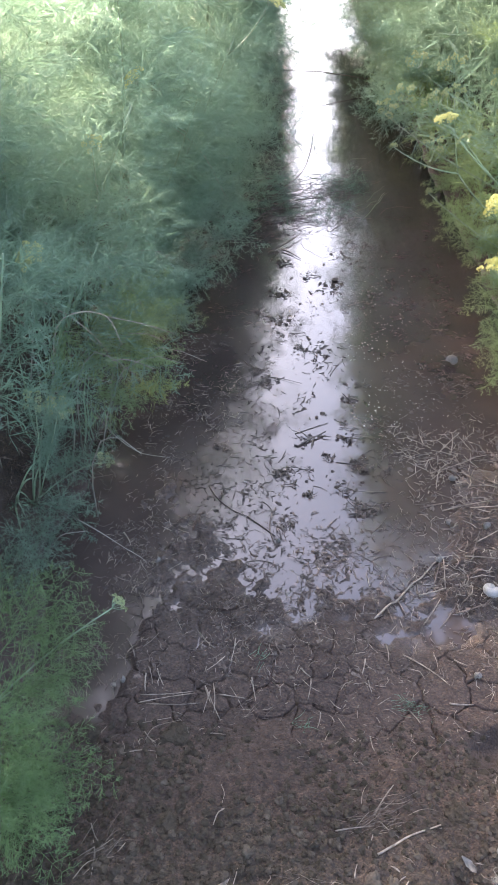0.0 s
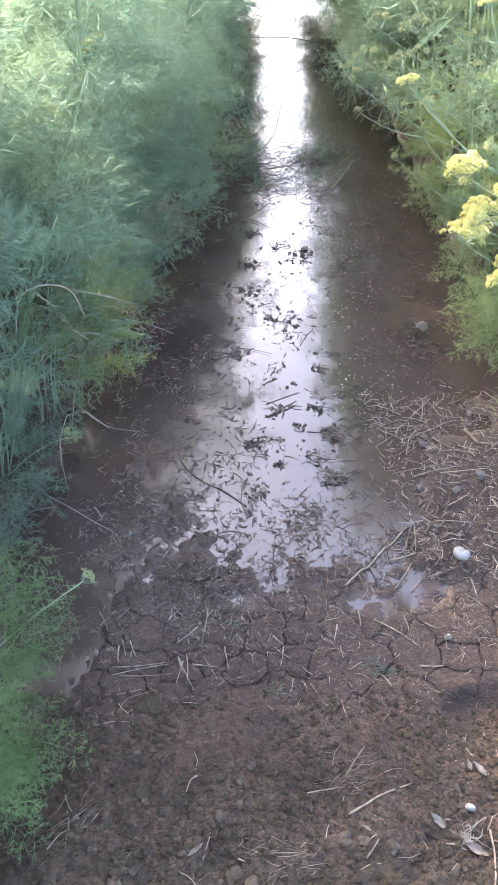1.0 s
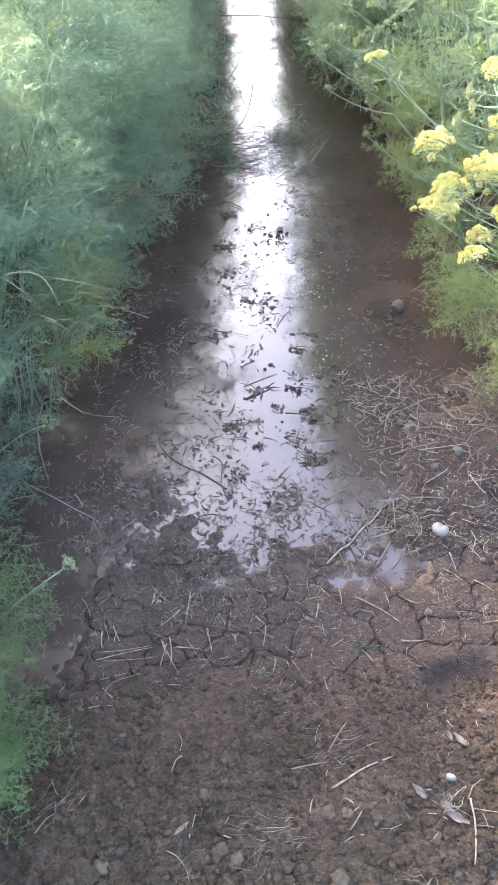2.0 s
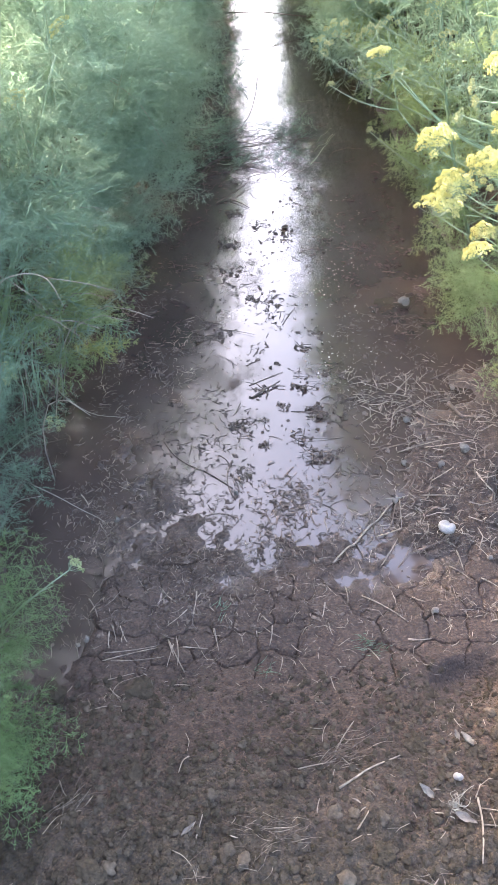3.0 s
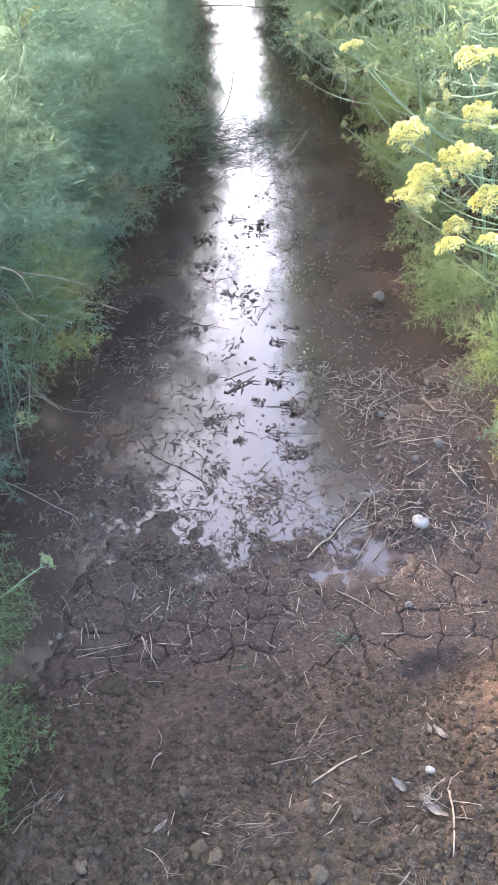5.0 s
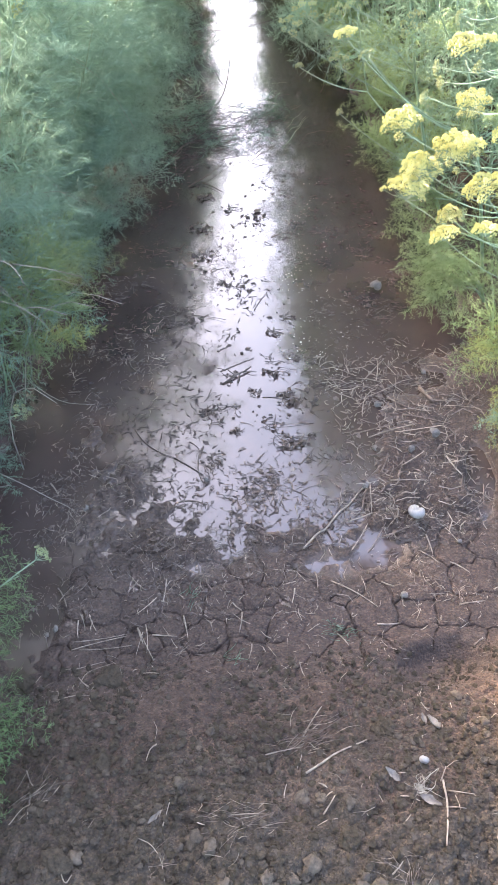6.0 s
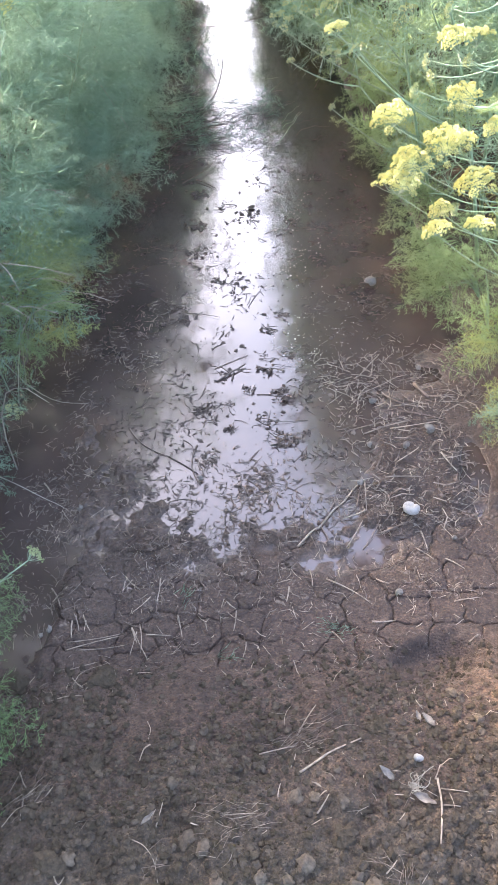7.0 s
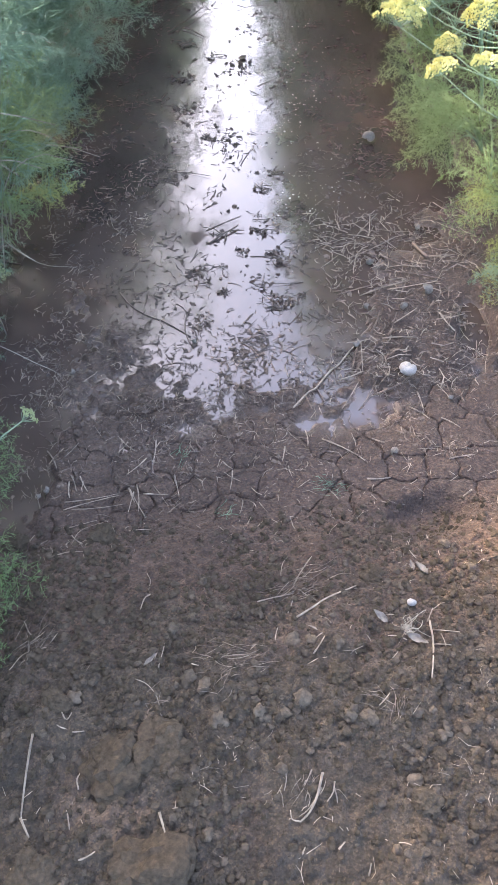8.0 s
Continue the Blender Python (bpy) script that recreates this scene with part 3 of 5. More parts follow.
build_hedges()


def build_left_plants():
    """Plants on the left bank beside and behind the walker's view, unseen and added to shade the near ground; five more
    hang over the water.
    """
    r = random.Random(9)
    for i in range(15):
        y = -0.7 + 0.19 * i + r.uniform(-0.06, 0.06)
        x = -0.88 - r.uniform(0.0, 0.5)
        # tops lean inwards so that the left puddle mirrors less sky
        fennel((x, y), (x + r.uniform(0.08, 0.24), y + r.uniform(-0.1, 0.1), 0.3 + r.uniform(1.3, 1.7)), 500 + i, 26, 0, FRONDS, 1.15)
    for i, (x, y, tx, ty, tz) in enumerate(((-0.62, 1.45, -0.45, 1.55, 0.75), (-0.55, 1.85, -0.32, 1.85, 0.62), (-0.58, 2.1, -0.25, 2.15, 0.85), (-0.45, 2.6, -0.12, 2.6, 0.72), (-0.4, 3.0, -0.02, 2.95, 0.8))):
        fennel((x, y), (tx, ty, tz), 540 + i, 15, 1, FRONDS, 0.9, "drooping grey-green fennel plant hanging over the muddy water", 0.0, 0, 0.45)


def reaching_plant(base, fronds, seed, label, meshes=None, yellow=()):
    """A low plant whose leaves rise from one crown to the given tips."""
    r = random.Random(seed)
    root = new("fennel_plant")
    root.location = (base[0], base[1], ground_z(base[0], base[1]) - 0.01)
    tagged(root, label, "plant", "fennel along the ditch")
    for i, (x, y, z, size) in enumerate(fronds):
        tip = Vector((x, y, z)) - Vector(root.location)
        mid = tip * 0.55 + Vector((0, 0, 0.05))
        add_branch(root, (0, 0, 0), mid, (0, 0, 0.03), 0.003, 0.0015, "leaf_stalk")
        src = FRONDS_YELLOW if i in yellow else (meshes or FRONDS)
        for k in range(3):
            d = (tip - mid).normalized() + Vector((r.uniform(-0.5, 0.5), r.uniform(-0.5, 0.5), r.uniform(-0.2, 0.3)))
            part("frond", r.choice(src), root, "", aim(mid + (tip - mid) * 0.25 * k, d, r.uniform(-1, 1), size * r.uniform(0.8, 1.1)))
    return root


def build_near_left():
    root = reaching_plant((-0.49, 0.80), ((-0.34, 0.86, 0.20, 0.5), (-0.29, 0.64, 0.20, 0.48), (-0.32, 0.97, 0.16, 0.55), (-0.32, 0.58, 0.22, 0.6), (-0.36, 0.74, 0.28, 0.7), (-0.40, 1.05, 0.20, 0.6), (-0.30, 0.75, 0.14, 0.5), (-0.36, 0.68, 0.16, 0.55), (-0.38, 0.80, 0.12, 0.55), (-0.40, 0.62, 0.2, 0.6)), 31, "bright green feathery young fennel at the bank's foot", FRONDS_YOUNG)
    # one thin side stem with an unripe umbel
    o = Vector(root.location)
    a, b = Vector((-0.44, 0.90, 0.12)) - o, Vector((-0.226, 1.075, 0.188)) - o
    pts = add_branch(root, a, b, (0, 0, 0.015), 0.0022, 0.0015)
    add_umbel(root, b, pts[-1] - pts[-3], UMBELS_BUD[0], 1.0)
    c = Vector((-0.30, 1.00, 0.20)) - o
    add_branch(root, pts[3], c + Vector((0.05, 0.03, 0.0)), (0, 0, 0.01), 0.0013, 0.0008)


def build_near_right():
    """The flowering fennel on the right bank, in the sun."""
    label = "tall flowering fennel with bright yellow umbels in the sun"
    root, stem = fennel((1.08, 1.72), (0.76, 1.66, 1.12), 701, 7, 0, FRONDS_GREEN, 0.6, label, 0.0, 2, 0.12)
    o = Vector(root.location)
    heads = ((0.583, 1.60, 0.833, 1, 1.0, 5), (0.603, 1.60, 0.685, 0, 0.9, 3), (0.633, 1.61, 0.72, 0, 0.85, 4), (0.70, 1.62, 0.765, 0, 0.85, 4), (0.735, 1.63, 0.755, 1, 0.9, 5), (0.728, 1.64, 0.85, 1, 0.85, 7), (0.779, 1.60, 0.679, 1, 1.05, 3), (0.705, 1.60, 0.579, 2, 1.0, 2), (0.796, 1.60, 0.581, 2, 1.0, 2), (0.704, 1.60, 0.635, 2, 0.8, 3), (0.698, 1.66, 0.955, 2, 1.1, 7), (0.625, 1.62, 0.748, 2, 0.9, 4), (0.80, 1.62, 0.80, 2, 0.8, 6))
    r = random.Random(71)
    for x, y, z, kind, size, k in heads:
        b = Vector((x, y, z - 0.03)) - o
        pts = add_branch(root, stem[k], b, (0.02, 0, -0.05), 0.0017, 0.0010)
        d = Vector((r.uniform(-0.45, 0.05), r.uniform(-0.55, 0.15), 1.0))
        add_umbel(root, b, d, UMBELS[kind], size, r.uniform(0, 6))
    for x, y, z, k in ((0.63, 1.62, 0.86, 6), (0.659, 1.66, 0.90, 7), (0.671, 1.66, 0.87, 7), (0.78, 1.64, 1.02, 8), (0.74, 1.60, 0.61, 4), (0.735, 1.64, 0.90, 7), (0.69, 1.66, 0.99, 8)):
        b = Vector((x, y, z)) - o
        pts = add_branch(root, stem[k], b, (0, 0, -0.02), 0.002, 0.0012)
        add_umbel(root, b, pts[-1] - pts[-3], UMBELS_BUD[1], 0.8, r.uniform(0, 6))
    root, stem = fennel((1.05, 2.2), (0.74, 2.1, 1.05), 702, 6, 0, FRONDS_GREEN, 0.6, label, 0.0, 2, 0.15)
    o = Vector(root.location)
    for x, y, z, kind, size, k in ((0.55, 2.10, 0.83, 2, 0.9, 4), (0.60, 2.08, 0.79, 2, 0.8, 4), (0.72, 2.1, 1.0, 2, 0.9, 6), (0.88, 2.05, 0.80, 1, 0.9, 6), (0.86, 2.1, 0.93, 1, 0.8, 6)):
        b = Vector((x, y, z - 0.02)) - o
        pts = add_branch(root, stem[k], b, (0, 0, -0.04), 0.0026, 0.0015)
        add_umbel(root, b, Vector((r.uniform(-0.4, 0), r.uniform(0, 0.4), 1)), UMBELS[kind] if r.random() < 0.6 else UMBELS_BUD[0], size, r.uniform(0, 6))
    low = "low feathery green fennel leaves hanging to the mud"
    reaching_plant((1.02, 2.06), ((0.81, 2.06, 0.10, 0.45), (0.84, 1.98, 0.09, 0.45), (0.87, 2.10, 0.17, 0.48), (0.86, 2.18, 0.12, 0.45), (0.90, 2.0, 0.14, 0.45)), 72, low, FRONDS_GREEN)
    reaching_plant((1.0, 1.9), ((0.86, 1.92, 0.22, 0.48), (0.90, 1.85, 0.2, 0.48), (0.93, 1.95, 0.3, 0.5)), 73, low, FRONDS_GREEN)
    reaching_plant((1.06, 1.66), ((0.91, 1.72, 0.21, 0.46), (0.90, 1.65, 0.17, 0.46), (0.95, 1.74, 0.30, 0.46), (0.90, 1.67, 0.12, 0.42)), 74, "yellowing fennel leaves at the edge of the bank", FRONDS_GREEN, (1,))
    reaching_plant((0.99, 1.46), ((0.88, 1.50, 0.05, 0.3), (0.90, 1.43, 0.05, 0.3), (0.92, 1.54, 0.08, 0.32), (0.91, 1.47, 0.10, 0.3)), 75, "yellowing fennel leaves at the edge of the bank", None, (0, 1, 2))
    for i in range(13):
        y = 2.45 + 0.28 * i
        x = 0.92 - 0.05 * max(0.0, y - 3.0)
        reaching_plant((x + 0.22, y), ((x - 0.04, y - 0.05, 0.14, 0.55), (x, y - 0.12, 0.2, 0.55), (x + 0.02, y + 0.1, 0.32, 0.6)), 770 + i, low, FRONDS_GREEN)
        x = -0.36 + 0.12 * max(0.0, y - 2.9)
        reaching_plant((x - 0.15, y + 0.1), ((x + 0.12, y - 0.05, 0.12, 0.6), (x + 0.05, y - 0.12, 0.2, 0.65), (x + 0.1, y + 0.1, 0.3, 0.7)), 790 + i, "drooping grey-green fennel leaves over the dark water", FRONDS)
    reaching_plant((0.95, 2.75), ((0.80, 2.7, 0.25, 0.5), (0.80, 2.85, 0.4, 0.5), (0.86, 2.6, 0.2, 0.5)), 76, low, FRONDS_GREEN)

    # a paler flowering plant behind, whose long bare branches reach over the water
    root, stem = fennel((1.0, 2.5), (0.74, 2.4, 1.02), 703, 7, 0, FRONDS_GREEN, 0.6, "pale green fennel with half-open umbels on long bare branches", 0.0, 2, 0.2)
    o = Vector(root.location)
    joint = Vector((0.67, 2.4, 0.56)) - o
    add_branch(root, stem[3], joint, (0, 0, -0.02), 0.003, 0.0022)
    for x, y, z, kind, size, start in ((0.47, 2.4, 0.66, 1, 0.7, joint), (0.585, 2.38, 0.665, 0, 1.3, Vector((0.58, 2.4, 0.6)) - o), (0.625, 2.4, 0.80, 0, 1.2, joint), (0.62, 2.42, 0.86, 0, 1.6, stem[5]), (0.59, 2.45, 0.76, 0, 1.5, stem[4]), (0.45, 2.5, 0.72, 0, 1.5, stem[4]), (0.50, 2.5, 0.76, 0, 1.6, stem[5]), (0.78, 2.35, 0.76, 0, 1.6, stem[5]), (0.76, 2.4, 0.84, 0, 1.6, stem[6]), (0.53, 2.5, 0.85, 0, 1.5, stem[6]), (0.59, 2.4, 0.52, 1, 0.7, stem[2]), (0.80, 2.2, 0.60, 0, 1.2, stem[4])):
        b = Vector((x, y, z - 0.02)) - o
        add_branch(root, start, b, (0, 0, -0.015), 0.002, 0.0012)
        add_umbel(root, b, Vector((r.uniform(-0.6, 0.1), r.uniform(-0.5, 0.1), 1.0)), UMBELS_BUD[kind], size, r.uniform(0, 6))


def build_left_tuft():
    reaching_plant((-0.52, 1.9), ((-0.26, 1.86, 0.24, 0.6), (-0.20, 1.80, 0.15, 0.5), (-0.32, 1.74, 0.2, 0.6), (-0.24, 1.96, 0.3, 0.6), (-0.38, 1.7, 0.3, 0.65), (-0.3, 1.9, 0.36, 0.6)), 81, "feathery green fennel mound yellowing at its tip", FRONDS_GREEN, (1,))

    reaching_plant((-0.50, 2.2), ((-0.30, 2.20, 0.10, 0.5), (-0.25, 2.06, 0.10, 0.5), (-0.36, 2.24, 0.16, 0.55), (-0.28, 2.32, 0.16, 0.5), (-0.34, 2.08, 0.20, 0.55), (-0.40, 2.32, 0.10, 0.5)), 95, "low grey-green fennel drooping to the dark water", FRONDS_GREEN)
    for i, (x, y, k) in enumerate(((-0.12, 2.30, 1.0), (-0.02, 2.62, 1.0), (0.02, 2.95, 1.05), (0.08, 3.35, 1.1), (0.12, 3.75, 1.2))):
        reaching_plant((x - 0.36, y + 0.1), ((x, y - 0.05, 0.26, 0.6 * k), (x - 0.08, y - 0.15, 0.22, 0.6 * k), (x - 0.02, y + 0.12, 0.36, 0.65 * k), (x - 0.12, y, 0.42, 0.65 * k), (x - 0.16, y - 0.1, 0.34, 0.65 * k)), 84 + i, "soft grey-green fennel mound overhanging the dark water")
    reaching_plant((-0.56, 1.5), ((-0.42, 1.62, 0.16, 0.45), (-0.44, 1.52, 0.12, 0.45), (-0.46, 1.42, 0.10, 0.45), (-0.45, 1.32, 0.09, 0.45), (-0.44, 1.22, 0.09, 0.45)), 96, "sparse grey-green fennel leaves over the dark bank foot")
    # a sparse plant before it, with two small half-open umbels
    root = reaching_plant((-0.52, 1.52), ((-0.42, 1.5, 0.22, 0.4), (-0.44, 1.56, 0.3, 0.45)), 82, "sparse fennel with small pale umbels over the mud")
    o = Vector(root.location)
    for x, y, z, kind, size in ((-0.385, 1.48, 0.385, 0, 1.3), (-0.43, 1.46, 0.42, 0, 1.2), (-0.30, 1.48, 0.225, 0, 0.9)):
        q = Vector((x, y, z)) - o
        pts = add_branch(root, (0.02, 0, 0.02), q, (0.01, 0, 0.03), 0.002, 0.001)
        add_umbel(root, q, Vector((0.3, -0.5, 0.9)), UMBELS_BUD[kind], size)


def build_far_edges():
    """Leaves that close in on the open water, farther along the ditch."""
    r = random.Random(15)
    for i in range(12):
        y = 3.9 + 0.26 * i
        x = 0.02 + 0.03 * (y - 3.9) + r.uniform(-0.05, 0.03)
        reaching_plant((x - 0.30, y), ((x, y - 0.06, 0.25, 0.7), (x - 0.04, y + 0.1, 0.45, 0.8), (x - 0.1, y - 0.12, 0.6, 0.8), (x - 0.12, y + 0.05, 0.8, 0.85)), 830 + i, "drooping grey-green fennel leaves over the dark water", FRONDS_FAR)
        x = 0.74 - 0.03 * (y - 3.9) + r.uniform(-0.03, 0.05)
        reaching_plant((x + 0.28, y), ((x, y - 0.06, 0.2, 0.65), (x + 0.05, y + 0.1, 0.4, 0.7), (x + 0.1, y - 0.1, 0.6, 0.75)), 850 + i, "low feathery green fennel leaves hanging to the water", FRONDS_FAR)


build_far_edges()
build_left_plants()
build_left_tuft()
build_near_left()
build_near_right()


# ---- dead stems and twigs ----
def support(x, y):
    return max(ground_z(x, y), 0.0)


def stick(name, pts, r0, r1, mat, label, category="twig", group="", sides=6, joints=True):
    """A dry stem with slightly swollen joints."""
    n = len(pts) - 1
    rad = [r0 + (r1 - r0) * i / n for i in range(n + 1)]
    if joints:
        rad = [q * (1.25 if i in (1, n - 1) else 1.0) for i, q in enumerate(rad)]
    v, f = tube(pts, rad, sides)
    return tagged(new(name, mesh_of(name, v, f, mat, True)), label, category, group)


def lying(rnd, a, b, r, lift=0.0, n=5, bow=0.05):
    """Points of a stalk that lies on mud or water from a to b."""
    a, b = Vector((*a, 0)), Vector((*b, 0))
    side = Vector((-(b - a).y, (b - a).x, 0)) * rnd.uniform(-bow, bow)
    out = []
    for i in range(n + 1):
        t = i / n
        p = a.lerp(b, t) + side * 4 * t * (1 - t)
        out.append(p)
    za, zb = support(out[0].x, out[0].y), support(out[-1].x, out[-1].y)
    zs = [za + (zb - za) * i / n for i in range(n + 1)]
    up = max([support(p.x, p.y) - z for p, z in zip(out, zs)] + [0.0]) * 1.0
    for i, (p, z) in enumerate(zip(out, zs)):
        p.z = z + up + r * 0.8 + lift * i / n
    return out


def draped(points, r):
    """Points of a limp stalk that follows the ground."""
    pts = smooth([(x, y, 0.0) for x, y in points])
    zs = [max(support(p.x + a, p.y + b) for a in (-0.003, 0.003) for b in (-0.003, 0.003)) for p in pts]
    for k in range(3):
        zs = [max(z, (zs[max(i - 1, 0)] + zs[min(i + 1, len(zs) - 1)]) / 2) for i, z in enumerate(zs)]
    for p, z in zip(pts, zs):
        p.z = z + r * 0.7
    return pts


SHOAL_STRAWS = ((0.506, 1.545, 0.64, 1.569), (0.553, 1.679, 0.7, 1.746), (0.596, 1.771, 0.662, 1.842), (0.625, 1.762, 0.642, 1.849), (0.702, 1.64, 0.749, 1.599), (0.672, 1.592, 0.777, 1.534), (0.667, 1.521, 0.708, 1.591), (0.568, 1.396, 0.597, 1.449), (0.604, 1.357, 0.637, 1.436), (0.735, 1.408, 0.762, 1.351), (0.501, 1.283, 0.523, 1.343), (0.583, 1.35, 0.669, 1.344), (0.713, 1.824, 0.763, 1.842), (0.643, 1.684, 0.684, 1.621), (0.562, 1.532, 0.693, 1.55), (0.633, 1.534, 0.76, 1.527), (0.626, 1.411, 0.686, 1.436), (0.587, 1.704, 0.559, 1.616), (0.453, 1.162, 0.509, 1.241), (0.497, 1.163, 0.549, 1.232))
MUD_STRAWS = ((0.399, 1.085, 0.487, 1.002), (0.365, 1.117, 0.364, 1.062), (-0.162, 1.043, -0.15, 1.003), (-0.143, 1.041, -0.126, 1.001), (-0.224, 1.127, -0.195, 1.065), (-0.173, 0.974, -0.06, 0.988), (-0.036, 1.001, -0.022, 0.956), (-0.056, 1.142, -0.021, 1.099), (-0.147, 1.322, -0.117, 1.348), (-0.277, 1.453, -0.255, 1.416), (0.172, 1.045, 0.192, 1.022), (0.192, 1.016, 0.183, 0.965), (0.064, 1.02, 0.069, 0.99), (-0.003, 0.975, 0.05, 0.97), (0.313, 1.064, 0.303, 1.026), (0.391, 0.946, 0.409, 0.908), (0.478, 0.957, 0.529, 0.959), (0.613, 1.154, 0.647, 1.105), (0.673, 1.107, 0.71, 1.074), (0.663, 0.989, 0.72, 0.993), (0.687, 0.898, 0.665, 0.886), (0.509, 1.069, 0.533, 1.053), (0.639, 1.195, 0.643, 1.139), (0.208, 0.932, 0.199, 0.892))
BANK_STRAWS = ((0.036, 0.538, 0.05, 0.589), (0.216, 0.661, 0.284, 0.672), (0.287, 0.693, 0.329, 0.751), (0.241, 0.579, 0.248, 0.604), (0.302, 0.542, 0.325, 0.568), (0.511, 0.563, 0.552, 0.549), (0.522, 0.553, 0.523, 0.527), (0.504, 0.535, 0.533, 0.528), (0.507, 0.582, 0.522, 0.606), (0.427, 0.512, 0.443, 0.528), (0.297, 0.24, 0.308, 0.249), (0.244, 0.238, 0.25, 0.248), (0.334, 0.203, 0.34, 0.218), (0.409, 0.301, 0.414, 0.294), (0.335, 0.314, 0.342, 0.308), (-0.1, 0.33, -0.093, 0.302), (-0.078, 0.26, -0.054, 0.269), (0.393, 0.438, 0.413, 0.455), (-0.098, 0.445, -0.079, 0.446), (0.514, 0.763, 0.523, 0.723), (0.269, 0.631, 0.282, 0.662), (0.323, 0.651, 0.296, 0.679))
BENT_STRAWS = (((-0.161, 0.449), (-0.168, 0.393), (-0.171, 0.327)), ((-0.171, 0.327), (-0.164, 0.314), (-0.156, 0.299)), ((-0.17, 0.325), (-0.155, 0.325), (-0.142, 0.34)), ((0.001, 0.525), (0.02, 0.515), (0.037, 0.49), (0.045, 0.45)), ((0.013, 0.751), (0.02, 0.732), (0.017, 0.713)), ((0.022, 0.698), (0.011, 0.689), (0.004, 0.667)), ((-0.184, 0.83), (-0.15, 0.835), (-0.119, 0.831)), ((-0.147, 0.859), (-0.133, 0.895), (-0.082, 0.916)), ((-0.125, 0.516), (-0.118, 0.483), (-0.109, 0.467), (-0.101, 0.478)), ((-0.085, 0.359), (-0.088, 0.376), (-0.079, 0.392)), ((0.289, 0.346), (0.276, 0.314), (0.262, 0.293), (0.247, 0.281)), ((0.247, 0.281), (0.235, 0.285), (0.234, 0.298)), ((0.285, 0.325), (0.263, 0.299), (0.246, 0.288)), ((0.233, 0.36), (0.233, 0.343), (0.228, 0.326)), ((0.283, 0.618), (0.315, 0.635), (0.354, 0.655), (0.399, 0.672)))
WET_TWIGS = ((0.341, 1.559, 0.441, 1.569), (0.239, 1.409, 0.284, 1.348), (0.356, 1.359, 0.416, 1.38), (0.179, 1.846, 0.282, 1.897), (0.293, 1.722, 0.379, 1.7), (0.423, 1.604, 0.322, 1.604), (0.392, 2.56, 0.455, 2.589), (0.367, 1.454, 0.411, 1.509), (-0.063, 1.627, 0.045, 1.51), (0.045, 1.51, 0.118, 1.442), (0.12, 1.543, 0.124, 1.403), (0.045, 1.356, 0.118, 1.348), (0.083, 1.567, 0.112, 1.523), (0.019, 2.217, 0.092, 2.161), (0.101, 2.13, 0.207, 2.087), (0.3, 2.134, 0.347, 2.22), (-0.02, 1.438, 0.045, 1.431), (0.224, 1.627, 0.261, 1.607))

MORE_STRAWS = (((0.273, 0.351), (0.265, 0.338), (0.259, 0.329)), ((0.209, 0.316), (0.218, 0.325), (0.226, 0.336)), ((0.305, 0.331), (0.3, 0.316), (0.29, 0.305)), ((0.303, 0.32), (0.305, 0.312), (0.305, 0.302)), ((0.51, 0.581), (0.505, 0.54), (0.484, 0.469)), ((-0.222, 0.574), (-0.205, 0.605), (-0.161, 0.612)), ((-0.216, 0.679), (-0.203, 0.653), (-0.18, 0.627)), ((-0.192, 0.58), (-0.196, 0.62), (-0.204, 0.645)), ((0.221, 0.329), (0.224, 0.319), (0.224, 0.304)), ((0.263, 0.323), (0.265, 0.311), (0.261, 0.301)), ((0.039, 0.314), (0.045, 0.294), (0.05, 0.276)), ((0.059, 0.317), (0.072, 0.319), (0.081, 0.325)), ((0.101, 0.583), (0.103, 0.572), (0.097, 0.565)), ((0.428, 0.562), (0.446, 0.56), (0.464, 0.55)))
RAKE = (((0.346, 1.18), (0.383, 1.221), (0.407, 1.238), (0.446, 1.285), (0.473, 1.306), (0.512, 1.352), (0.539, 1.371)), ((0.379, 1.213), (0.389, 1.172)), ((0.408, 1.241), (0.422, 1.191)), ((0.461, 1.254), (0.523, 1.264)), ((0.46, 1.302), (0.459, 1.256)), ((0.533, 1.353), (0.522, 1.266)), ((0.539, 1.2), (0.609, 1.217)), ((0.504, 1.288), (0.48, 1.268)))

FAN_STRAWS = ((-0.033, 0.994, 0.002, 0.913), (-0.019, 1.007, -0.013, 0.93), (-0.024, 0.987, -0.036, 0.931), (-0.175, 0.957, -0.057, 0.981), (-0.157, 0.955, -0.044, 0.957), (-0.17, 0.905, -0.102, 0.923), (-0.031, 0.88, 0.014, 0.878), (0.026, 1.122, 0.017, 1.067), (0.004, 1.075, -0.039, 1.034), (0.062, 1.019, 0.073, 0.963), (-0.166, 1.028, -0.162, 0.983), (-0.125, 0.855, -0.151, 0.886))


